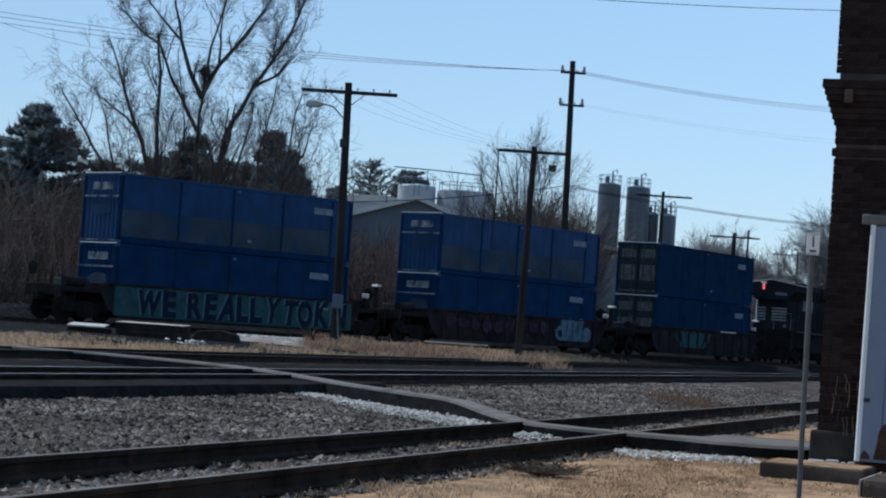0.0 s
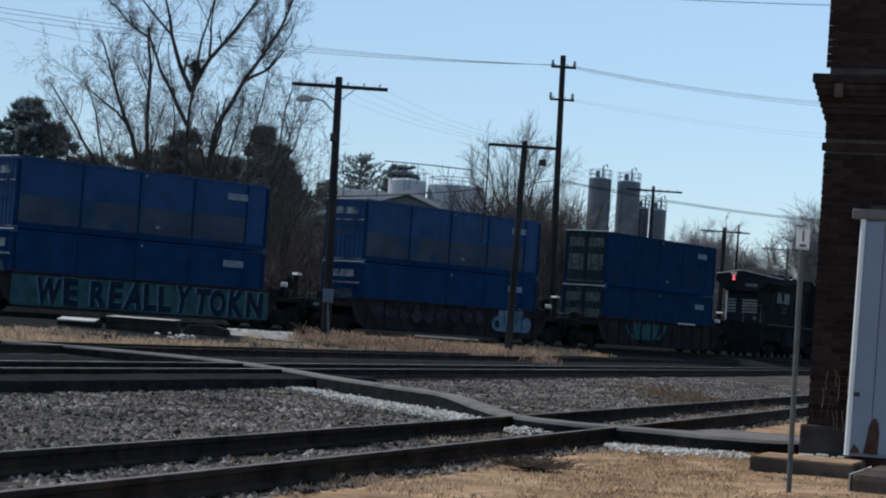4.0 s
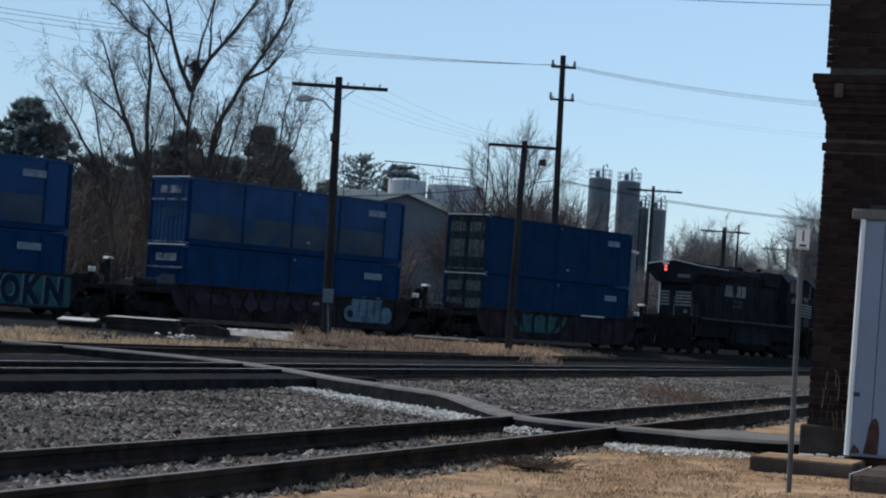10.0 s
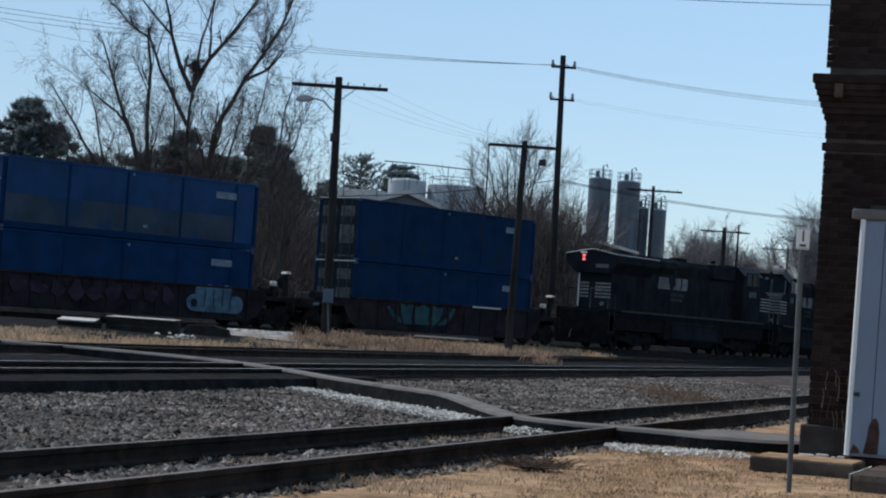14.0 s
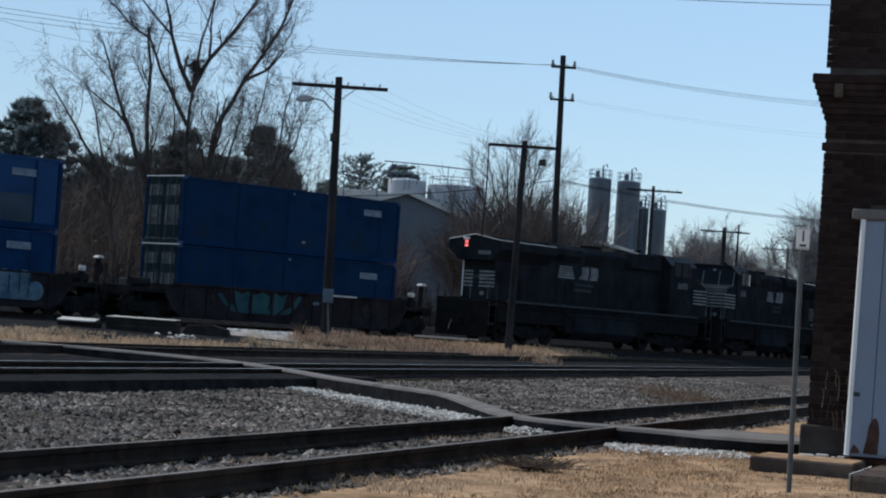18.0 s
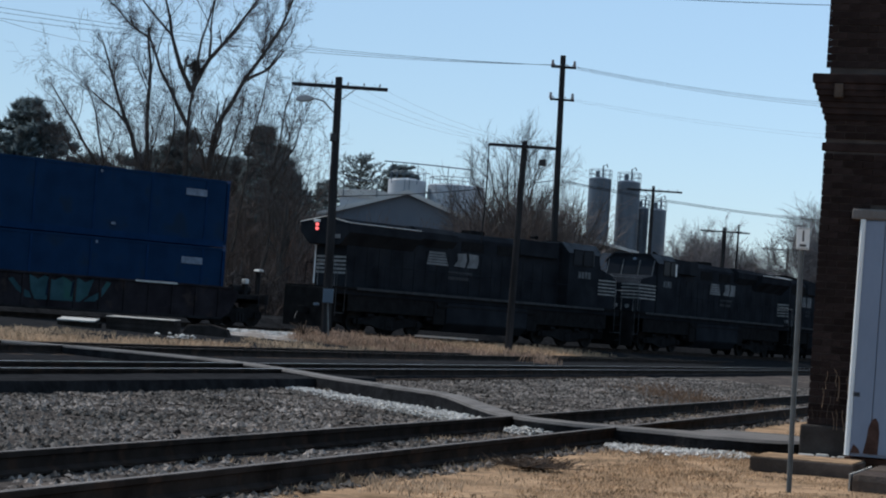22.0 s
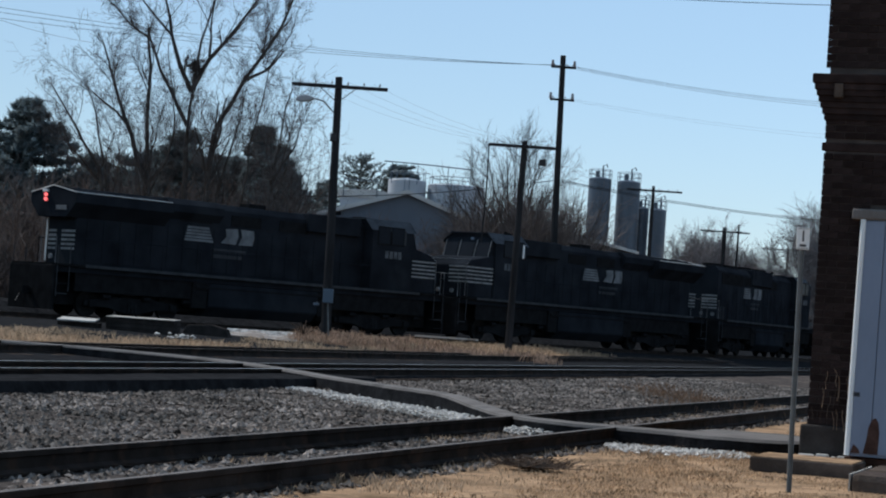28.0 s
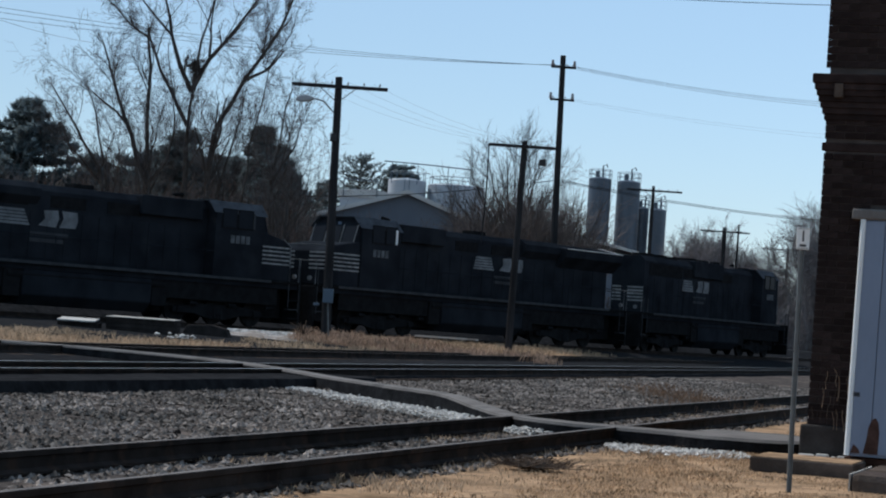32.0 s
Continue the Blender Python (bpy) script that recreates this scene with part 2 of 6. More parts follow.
# ---- mesh helpers ----
class Shape:
    """Collects corners and faces of one mesh."""

    def __init__(self):
        self.v, self.f = [], []

    def box(self, x0, x1, y0, y1, z0, z1, m=None):
        n = len(self.v)
        pts = [(x0, y0, z0), (x1, y0, z0), (x1, y1, z0), (x0, y1, z0), (x0, y0, z1), (x1, y0, z1), (x1, y1, z1), (x0, y1, z1)]
        self.v += [tuple(m @ Vector(p)) for p in pts] if m else pts
        self.f += [tuple(n + i for i in q) for q in ((3, 2, 1, 0), (4, 5, 6, 7), (0, 1, 5, 4), (1, 2, 6, 5), (2, 3, 7, 6), (3, 0, 4, 7))]
        return self

    def prism(self, ring, axis, a, b):
        """A polygon in the two other axes, drawn out along the axis from a to b."""
        n, k = len(self.v), len(ring)
        for end in (a, b):
            for p, q in ring:
                self.v.append({"x": (end, p, q), "y": (p, end, q), "z": (p, q, end)}[axis])
        self.f += [tuple(n + i for i in range(k))[::-1], tuple(n + k + i for i in range(k))]
        self.f += [(n + i, n + (i + 1) % k, n + k + (i + 1) % k, n + k + i) for i in range(k)]
        return self

    def tube(self, p, q, r0, r1=None, sides=8, caps=True):
        r1 = r0 if r1 is None else r1
        p, q = Vector(p), Vector(q)
        d = q - p
        if d.length < 1e-6:
            return self
        d.normalize()
        u = d.cross(Vector((0, 0, 1)) if abs(d.z) < 0.9 else Vector((1, 0, 0))).normalized()
        w = d.cross(u)
        n = len(self.v)
        for c, r in ((p, r0), (q, r1)):
            for i in range(sides):
                t = 2 * math.pi * i / sides
                o = c + r * (math.cos(t) * u + math.sin(t) * w)
                self.v.append((o.x, o.y, o.z))
        self.f += [(n + i, n + (i + 1) % sides, n + sides + (i + 1) % sides, n + sides + i) for i in range(sides)]
        if caps:
            self.f += [tuple(n + i for i in range(sides))[::-1], tuple(n + sides + i for i in range(sides))]
        return self

    def run(self, pts, r, sides=5):
        """One bent tube through the places."""
        pts = [Vector(p) for p in pts]
        n = len(self.v)
        for i, p in enumerate(pts):
            d = (pts[min(i + 1, len(pts) - 1)] - pts[max(i - 1, 0)]).normalized()
            u = d.cross(Vector((0, 0, 1)) if abs(d.z) < 0.9 else Vector((1, 0.01, 0))).normalized()
            w = d.cross(u)
            for k in range(sides):
                t = 2 * math.pi * k / sides
                o = p + r * (math.cos(t) * u + math.sin(t) * w)
                self.v.append((o.x, o.y, o.z))
        for j in range(len(pts) - 1):
            self.f += [(n + j * sides + k, n + j * sides + (k + 1) % sides, n + (j + 1) * sides + (k + 1) % sides, n + (j + 1) * sides + k) for k in range(sides)]
        self.f += [tuple(n + k for k in range(sides))[::-1], tuple(n + (len(pts) - 1) * sides + k for k in range(sides))]
        return self

    def lathe(self, ring, sides=20):
        """A profile of (radius, height) turned round z."""
        n, k = len(self.v), len(ring)
        for r, z in ring:
            for i in range(sides):
                t = 2 * math.pi * i / sides
                self.v.append((r * math.cos(t), r * math.sin(t), z))
        for j in range(k - 1):
            self.f += [(n + j * sides + i, n + j * sides + (i + 1) % sides, n + (j + 1) * sides + (i + 1) % sides, n + (j + 1) * sides + i) for i in range(sides)]
        self.f += [tuple(n + i for i in range(sides))[::-1], tuple(n + (k - 1) * sides + i for i in range(sides))]
        return self

    def mesh(self, name, material, smooth=False):
        me = bpy.data.meshes.new(name)
        me.from_pydata(self.v, [], self.f)
        me.materials.append(material)
        if smooth:
            me.polygons.foreach_set("use_smooth", [True] * len(me.polygons))
            me.set_sharp_from_angle(angle=radians(35))
        me.update()
        return me


def part(name, shape, material, parent=None, label="", smooth=False, bevel=0.0, at=None):
    """Links a shape as one mesh object under a thing or a part."""
    ob = new(name, shape.mesh(name, material, smooth) if isinstance(shape, Shape) else shape)
    if parent:
        ob.parent = parent
    if at:
        ob.matrix_basis = at
    if label:
        ob["label"] = label
    if bevel:
        mod = ob.modifiers.new("bevel", "BEVEL")
        mod.width, mod.segments, mod.limit_method = bevel, 2, "ANGLE"
    return ob


def thing(name, label, category, group="", m=None, kind=""):
    ob = new(name)
    if m:
        ob.matrix_basis = m
    return tagged(ob, label, category, group, kind)


def box(*a):
    return Shape().box(*a)


def lettering(text, height, material, name="lettering"):
    """Flat raised letters in the x-z plane, facing -y, their left foot at the origin."""
    cu = bpy.data.curves.new(name, "FONT")
    cu.body, cu.size, cu.extrude, cu.offset = text, height, 0.004, 0.05
    ob = bpy.data.objects.new(name, cu)
    scene.collection.objects.link(ob)
    me = bpy.data.meshes.new_from_object(ob.evaluated_get(bpy.context.evaluated_depsgraph_get()))
    bpy.data.objects.remove(ob)
    me.transform(Matrix.Rotation(math.pi / 2, 4, "X"))
    me.materials.clear()
    me.materials.append(material)
    return me


# ---- the plan: tracks run off to the right at this angle; the train's track curves to join them ----
LINE = 0.333
ALONG, ACROSS = Vector((math.sin(LINE), math.cos(LINE), 0)), Vector((math.cos(LINE), -math.sin(LINE), 0))


def yard(q, l, z=0.0):
    """A place by its distance across (minus: to the far side) and along the tracks."""
    p = ACROSS * q + ALONG * l
    return Vector((p.x, p.y, z))


RAIL_TOP = 0.55
STEP = 0.5
REACH = [-80 + STEP * i for i in range(int(260 / STEP) + 1)]


def heading(s):
    s = max(s, -34.2)
    return min(0.84683 + 0.0057998 * s + 0.00008474 * s * s, math.pi / 2 - LINE)


def lay_line():
    xs, ys = [0.0], [0.0]
    for s in REACH[:-1]:
        h = heading(s + STEP / 2)
        xs.append(xs[-1] + STEP * math.cos(h)), ys.append(ys[-1] + STEP * math.sin(h))
    i = REACH.index(0.0)
    return [x - xs[i] for x in xs], [y - ys[i] + 94.012 for y in ys]


LINE_X, LINE_Y = lay_line()


def on_line(s, side=0.0, z=0.0):
    """A place on the train's track: s along it, side to the right of its heading."""
    h = heading(s)
    return Vector((float(np.interp(s, REACH, LINE_X)) + side * math.sin(h), float(np.interp(s, REACH, LINE_Y)) - side * math.cos(h), z))


LINE_PTS = np.array([LINE_X, LINE_Y]).T


def ease(a, b, x):
    t = min(1, max(0, (x - a) / (b - a)))
    return t * t * (3 - 2 * t)


def lie(x, y):
    """The height of the ground."""
    q = x * ACROSS.x + y * ACROSS.y
    z = -0.07 * ease(-4.4, -5.5, q) + 0.07 * ease(-9, -13, q)
    if q < -17 and abs(x) < 400 and -50 < y < 400:
        gap = np.hypot(LINE_PTS[:, 0] - x, LINE_PTS[:, 1] - y)
        i = int(gap.argmin())
        near = gap[i]
        far_side = (x - LINE_X[i]) * math.sin(heading(REACH[i])) - (y - LINE_Y[i]) * math.cos(heading(REACH[i])) < 0
        z += 0.33 * (1 if far_side else ease(17, 7, near)) * ease(-23.2, -26, q)
    return z


# how far the train has backed, in metres, second by second
BACKED = [(0, 9.75), (1, 10.55), (2, 11.56), (3, 12.63), (6, 16.57), (7, 18.14), (8, 19.88), (9, 21.7), (10, 23.62), (11, 25.65), (12, 27.76),
          (13, 29.93), (14, 32.15), (17, 39.29), (18, 41.71), (19, 44.15), (20, 46.57), (21, 49.0), (22, 51.47), (23, 53.93), (24, 56.33),
          (25, 58.65), (28, 65.39), (29, 67.62), (30, 69.82), (31, 71.98), (32, 74.11)]


def backed(t):
    """A smooth curve through the rows above."""
    ts, us = [r[0] for r in BACKED], [r[1] for r in BACKED]
    slope = [(us[min(i + 1, len(us) - 1)] - us[max(i - 1, 0)]) / (ts[min(i + 1, len(us) - 1)] - ts[max(i - 1, 0)]) for i in range(len(us))]
    i = max(0, min(len(ts) - 2, sum(1 for a in ts if a <= t) - 1))
    w = ts[i + 1] - ts[i]
    k = (t - ts[i]) / w
    return ((2 * k ** 3 - 3 * k ** 2 + 1) * us[i] + (k ** 3 - 2 * k ** 2 + k) * w * slope[i]
            + (3 * k ** 2 - 2 * k ** 3) * us[i + 1] + (k ** 3 - k ** 2) * w * slope[i + 1])


def car_pose(centre, half, t):
    """The pose of a vehicle whose bogies stand half to either side of its centre on the line."""
    s = centre - backed(t)
    a, b = on_line(s - half), on_line(s + half)
    mid, d = (a + b) / 2, b - a
    return pose(mid.x, mid.y, RAIL_TOP, 0, 0, math.degrees(math.atan2(d.y, d.x)))


ROLLING = []   # vehicles and their loads: (thing, centre, half)
WHEELS = []    # wheelsets: (part, radius, place in its bogie)


# ---- ground ----
def ground_sheet():
    qs = [-2500, -1500, -900, -500, -300, -200, -150, -120, -100, -85] + [-75 + 2.0 * i for i in range(45)] + [16, 20, 30, 50, 100, 300, 900, 2500]
    ls = [-600, -200, -60, -20, -5, 3] + [8 + 2.5 * i for i in range(70)] + [190, 220, 270, 350, 500, 900, 1800, 3500]
    s = Shape()
    for l in ls:
        for q in qs:
            p = yard(q, l)
            s.v.append((p.x, p.y, lie(p.x, p.y) + 0.02 * noise.noise((p.x * 0.8, p.y * 0.8, 0))))
    w = len(qs)
    s.f = [(j * w + i, j * w + i + 1, (j + 1) * w + i + 1, (j + 1) * w + i) for j in range(len(ls) - 1) for i in range(w - 1)]
    tagged(part("ground", s, SOIL, smooth=True), "dry tan soil and thin winter grass of the rail yard", "ground", kind="structure")


ground_sheet()


def strip(name, label, rows, material, category="track bed"):
    """A bed of stone: rows of (place, place, ...) from end to end, joined into a sheet."""
    s = Shape()
    w = len(rows[0])
    for row in rows:
        s.v += [tuple(p) for p in row]
    s.f = [(j * w + i, j * w + i + 1, (j + 1) * w + i + 1, (j + 1) * w + i) for j in range(len(rows) - 1) for i in range(w - 1)]
    return tagged(part(name, s, material), label, category, kind="structure")


def rough(x, y, k=0.03):
    return k * noise.noise((x * 1.7, y * 1.7, 3)) + 0.6 * k * noise.noise((x * 6, y * 6, 5))


def yard_bed():
    rows = []
    for j in range(150):
        l = 4 + 0.7 * j if j < 110 else 81 + 5 * (j - 110)
        row = []
        for i in range(15):
            q = -14.5 + 0.68 * i
            p = yard(q, l)
            edge = ease(-5.15 + 0.35 * noise.noise((l * 0.5, 0, 0)), -5.9, q)
            row.append((p.x, p.y, lie(p.x, p.y) - 0.05 + 0.08 * edge + rough(p.x, p.y)))
        rows.append(row)
    rows_b = []
    for j in range(120):
        l = 4 + 0.8 * j if j < 100 else 84 + 6 * (j - 100)
        near = -12.95 - 1.15 * ease(34, 37, l)
        rows_b.append([tuple(yard(q, l, 0.02 + z + rough(q, l, 0.02))) for q, z in ((near + 0.1, -0.16), (near, 0.17 - 0.07 * ease(34, 37, l)), (-14.8, 0.14 - 0.06 * ease(34, 37, l)), (-15.6, 0.08), (-17, 0.04), (-19, 0.03), (-21, 0.06), (-23, 0.06), (-24.6 - 8 * ease(62, 85, l), 0.02), (-25.4 - 8 * ease(62, 85, l), -0.1))])
    # Bed colour covers dark ballast and the rails' shade together.
    strip("cinder_bed", "near-black bed under the main-line tracks, rail shade included", rows_b, BEDSHADE)
    strip("ballast_bed", "dark grey crushed-stone ballast between the tracks", rows, BALLAST)


yard_bed()


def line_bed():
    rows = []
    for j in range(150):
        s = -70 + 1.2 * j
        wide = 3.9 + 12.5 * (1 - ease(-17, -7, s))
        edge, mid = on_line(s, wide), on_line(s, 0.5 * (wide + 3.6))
        # Apron and raised far bank are added, dark like shade beneath the train.
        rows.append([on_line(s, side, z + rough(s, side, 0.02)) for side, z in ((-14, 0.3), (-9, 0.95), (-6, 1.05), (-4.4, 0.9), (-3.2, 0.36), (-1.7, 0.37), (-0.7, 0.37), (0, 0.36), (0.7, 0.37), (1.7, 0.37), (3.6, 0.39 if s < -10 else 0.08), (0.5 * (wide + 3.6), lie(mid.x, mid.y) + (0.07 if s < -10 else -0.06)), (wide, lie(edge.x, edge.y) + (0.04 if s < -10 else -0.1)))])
    strip("curved_track_bed", "dark bed of the connecting track, widened to darken under the train", rows, BEDSHADE)


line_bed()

# rail: foot, web and head in section, (side, height)
RAIL = [(-0.07, 0), (0.07, 0), (0.07, 0.02), (0.012, 0.045), (0.012, 0.12), (0.036, 0.13), (0.036, 0.165), (0.03, 0.172), (-0.03, 0.172), (-0.036, 0.165),
        (-0.036, 0.13), (-0.012, 0.12), (-0.012, 0.045), (-0.07, 0.02)]


def rail_mesh(pts, top, head):
    """A rail along a row of places; top is its height (a number or a row)."""
    s = Shape()
    k = len(RAIL)
    for i, p in enumerate(pts):
        d = (pts[min(i + 1, len(pts) - 1)] - pts[max(i - 1, 0)]).normalized()
        n = Vector((d.y, -d.x, 0))
        for a, z in RAIL:
            o = p + n * a
            s.v.append((o.x, o.y, top - 0.172 + z))
    s.f = [(j * k + i, j * k + (i + 1) % k, (j + 1) * k + (i + 1) % k, (j + 1) * k + i) for j in range(len(pts) - 1) for i in range(k)]
    me = s.mesh("rail", RUST)
    me.materials.append(head)
    for j in range(len(pts) - 1):
        for i in (7,):
            me.polygons[j * k + i].material_index = 1
    return me


def track(name, label, route, top, head, tie_from, tie_to, gap=0.55, bury=0.0):
    """Two rails 1.435 m apart and the ties under them. route(s, side) gives a place."""
    root = thing(name, label, "railway track", kind="structure")
    for side in (-0.7525, 0.7525):
        part("rail", rail_mesh([route(s, side) for s in np.linspace(-80, 180, 261)], top, head), RUST, root)
    me = None
    s = tie_from
    while s < tie_to:
        a, b = route(s, -1), route(s, 1)
        d = b - a
        m = pose((a.x + b.x) / 2, (a.y + b.y) / 2, top - 0.172 - bury, 0, 0, math.degrees(math.atan2(d.y, d.x)) + random.uniform(-1, 1))
        if me is None:
            me = box(-1.28, 1.28, -0.115, 0.115, -0.17, 0.0).mesh("tie", TIE)
        part("tie", me, TIE, root, at=m)
        s += gap
    return root


track("near_track", "rusty siding rails half sunk in gravel", lambda s, side: yard(-6.7075 + side, s + 30), 0.15, DULLHEAD, -18, 16, bury=0.03)
track("main_track", "worn main-line rails on dark ties", lambda s, side: yard(-15.15 + side, s + 60), 0.25, SHINE, -45, 0)
track("passing_track", "dark rusty rails beside the main line", lambda s, side: yard(-21.9 + side, s + 60), 0.25, DULLHEAD, -40, 0)
track("connecting_track", "curving connecting track under the train", lambda s, side: on_line(s, side), RAIL_TOP, DULLHEAD, -32, 5)


def crossing_path():
    """The low walkway that winds over the tracks from the freight house."""
    mid = [(-16.5, 44.6), (-11.5, 43.6), (-8.2, 42.8), (-5.0, 40.6), (-3.1, 37.6), (-1.55, 33.3), (-0.52, 30.97), (0.15, 29.46), (0.72, 27.28), (1.18, 25.66), (1.63, 25.06), (2.30, 24.74), (2.96, 24.57), (3.64, 24.56), (4.43, 25.63)]
    half = [0.3, 0.28, 0.22, 0.2, 0.17, 0.16, 0.16, 0.16, 0.17, 0.16, 0.2, 0.24, 0.42, 0.75, 1.0]
    pts, wid = [], []
    for i in range(len(mid) - 1):
        for k in range(6):
            t = k / 6
            a, b, c, d = (Vector(mid[max(i - 1, 0)]), Vector(mid[i]), Vector(mid[i + 1]), Vector(mid[min(i + 2, len(mid) - 1)]))
            pts.append(0.5 * (2 * b + (c - a) * t + (2 * a - 5 * b + 4 * c - d) * t * t + (3 * b - a - 3 * c + d) * t ** 3))
            wid.append(half[i] * (1 - t) + half[i + 1] * t)
    s = Shape()
    for i, p in enumerate(pts):
        d = (pts[min(i + 1, len(pts) - 1)] - pts[max(i - 1, 0)]).normalized()
        n = Vector((d.y, -d.x))
        q = p.x * ACROSS.x + p.y * ACROSS.y
        top = 0.165 + 0.095 * ease(-7.6, -9.5, q)
        for a, z in ((-1.12, -0.25), (-1.0, 0.12), (-0.93, 0.155), (0, 0.17), (0.93, 0.155), (1.0, 0.12), (1.12, -0.25)):
            o = p + n * a * wid[i]
            s.v.append((o.x, o.y, top - 0.17 + z + 0.006 * noise.noise((o.x * 3, o.y * 3, 1))))
    s.f = [(j * 7 + i, j * 7 + i + 1, (j + 1) * 7 + i + 1, (j + 1) * 7 + i) for j in range(len(pts) - 1) for i in range(6)]
    ob = part("crossing_walkway", s, ASPHALT)
    # Side faces get the near-black material to imitate their shade.
    ob.data.materials.append(BEDSHADE)
    for j in range(len(pts) - 1):
        ob.data.polygons[j * 6].material_index = ob.data.polygons[j * 6 + 5].material_index = 1
    tagged(ob, "narrow grey asphalt walkway over the tracks, sides darkened as shaded", "walkway", kind="structure")


crossing_path()


def stones(name, label, count, spot, size, material, category="gravel"):
    """Loose stones, each a small rough block, in one mesh."""
    rng = np.random.default_rng(5)
    base = np.array([(1, 0, -0.2), (-0.2, 0.9, 0.1), (-0.9, -0.1, -0.1), (0.1, -1, 0.1), (0.1, 0.15, 0.8), (-0.1, 0, -0.7)])
    tri = np.array([(0, 1, 4), (1, 2, 4), (2, 3, 4), (3, 0, 4), (1, 0, 5), (2, 1, 5), (3, 2, 5), (0, 3, 5)])
    v, f = [], []
    for i in range(count):
        p = spot(rng)
        if p is None:
            continue
        a = rng.uniform(0, 6.28)
        c, s = math.cos(a), math.sin(a)
        b = base * rng.uniform(0.6, 1.3, (6, 1)) * rng.uniform(size[0], size[1])
        v.append(np.stack([b[:, 0] * c - b[:, 1] * s + p[0], b[:, 0] * s + b[:, 1] * c + p[1], b[:, 2] * 0.8 + p[2]], 1))
        f.append(tri + 6 * (len(v) - 1))
    s = Shape()
    s.v, s.f = np.concatenate(v).tolist(), np.concatenate(f).tolist()
    return tagged(part(name, s, material), label, category, kind="stuff")


def in_view(p, margin=0.6):
    return abs(p.x) < p.y * 0.222 + margin


def bed_spot(rng):
    l = 9 + 55 * rng.random() ** 1.55
    q = rng.uniform(-14.0, -5.6)
    p = yard(q, l)
    if not in_view(p) or -7.5 < q < -5.6 and rng.random() < 0.45:
        return None
    return (p.x, p.y, lie(p.x, p.y) + 0.03 + rough(p.x, p.y))


stones("ballast_stones", "loose grey ballast stones between the tracks", 84000, bed_spot, (0.016, 0.056), GRAVEL)


def pale_spot(rng):
    if rng.random() < 0.12:
        t = rng.random()
        return (0.98 + 1.04 * t + rng.normal(0, 0.05), 25.09 + 0.85 * t + rng.normal(0, 0.28), -0.02 + 0.06 * rng.random())
    if rng.random() < 0.84:
        t = rng.random()
        p = Vector((-3.5 + 4.15 * t, 35.85 - 9.45 * t, 0))
        p.x += rng.uniform(-0.2, 0.2) * (0.6 + 0.9 * t)
        p.y += rng.normal(0, 0.25)
    else:
        p = Vector((2.0 + 1.6 * rng.random(), 23.5 - 0.45 * abs(rng.normal(0, 1)), 0))
        return (p.x, p.y, -0.025 + 0.035 * rng.random())
    return (p.x, p.y, -0.03 + 0.09 * rng.random())


stones("pale_stones", "strip of pale crushed stone along the walkway", 9000, pale_spot, (0.014, 0.036), CHALK)


def blades(name, label, count, spot, height, width, category="grass", per=5, material=None, flat=1.0):
    """Dry grass: tufts of bent blades, in one mesh."""
    rng = np.random.default_rng(9)
    s = Shape()
    for i in range(count):
        p = spot(rng)
        if p is None:
            continue
        for k in range(per):
            a, h = rng.uniform(0, 6.28), rng.uniform(0.3, 1.0) * height * (1 + 0.6 * noise.noise((p[0] * 0.6, p[1] * 0.6, 6)))
            lean = rng.uniform(0.1, 0.7) * h * flat
            x, y = p[0] + rng.normal(0, 0.05), p[1] + rng.normal(0, 0.05)
            c, d = math.cos(a), math.sin(a)
            n = len(s.v)
            w = width * rng.uniform(0.6, 1.3)
            s.v += [(x - w * d, y + w * c, p[2] - 0.02), (x + w * d, y - w * c, p[2] - 0.02),
                    (x + lean * 0.4 * c + w * 0.7 * d, y + lean * 0.4 * d - w * 0.7 * c, p[2] + h * 0.65), (x + lean * c, y + lean * d, p[2] + h)]
            s.f += [(n, n + 1, n + 2), (n, n + 2, n + 3)]
    return tagged(part(name, s, material or STRAW), label, category, kind="stuff")


def grit_spot(rng):
    p = yard(rng.uniform(-6.0, -1.5), 8 + 17 * rng.random())
    return (p.x, p.y, lie(p.x, p.y) + 0.005) if in_view(p) else None


stones("soil_grit", "small stones and crumbs of earth on the dry soil", 5000, grit_spot, (0.003, 0.009), GRIT)


def short_spot(rng):
    l = 8 + 28 * rng.random() ** 1.15
    q = rng.uniform(-6.0, -1.2)
    p = yard(q, l)
    if not in_view(p) or noise.noise((p.x * 1.1, p.y * 0.8, 2)) + 0.5 * noise.noise((p.x * 4, p.y * 2.5, 7)) < rng.uniform(-0.45, 0.4):
        return None
    return (p.x, p.y, lie(p.x, p.y))


blades("short_grass", "thin dry winter grass on the soil before the siding", 21000, short_spot, 0.019, 0.003, flat=3.0, material=TURF)


def litter_spot(rng):
    p = yard(rng.uniform(-6.0, -1.5), 8 + 18 * rng.random())
    if not in_view(p) or noise.noise((p.x * 1.1, p.y * 0.9, 12)) < rng.uniform(-0.3, 0.5):
        return None
    return (p.x, p.y, lie(p.x, p.y) + 0.012)


blades("leaf_litter", "flattened brown leaf litter and dead stalks on the soil", 3200, litter_spot, 0.010, 0.005, "litter", 4, LITTER, 7.0)


def verge_spot(rng):
    """Along the foot of the near rail, where the soil begins."""
    l = 9 + 17 * rng.random()
    p = yard(-5.35 + rng.normal(0, 0.22), l)
    if noise.noise((l * 0.9, 0, 14)) < rng.uniform(-0.5, 0.3):
        return None
    return (p.x, p.y, lie(p.x, p.y) - 0.01)


blades("verge_grass", "ragged dry grass where soil meets the siding", 2600, verge_spot, 0.075, 0.0035, per=4)


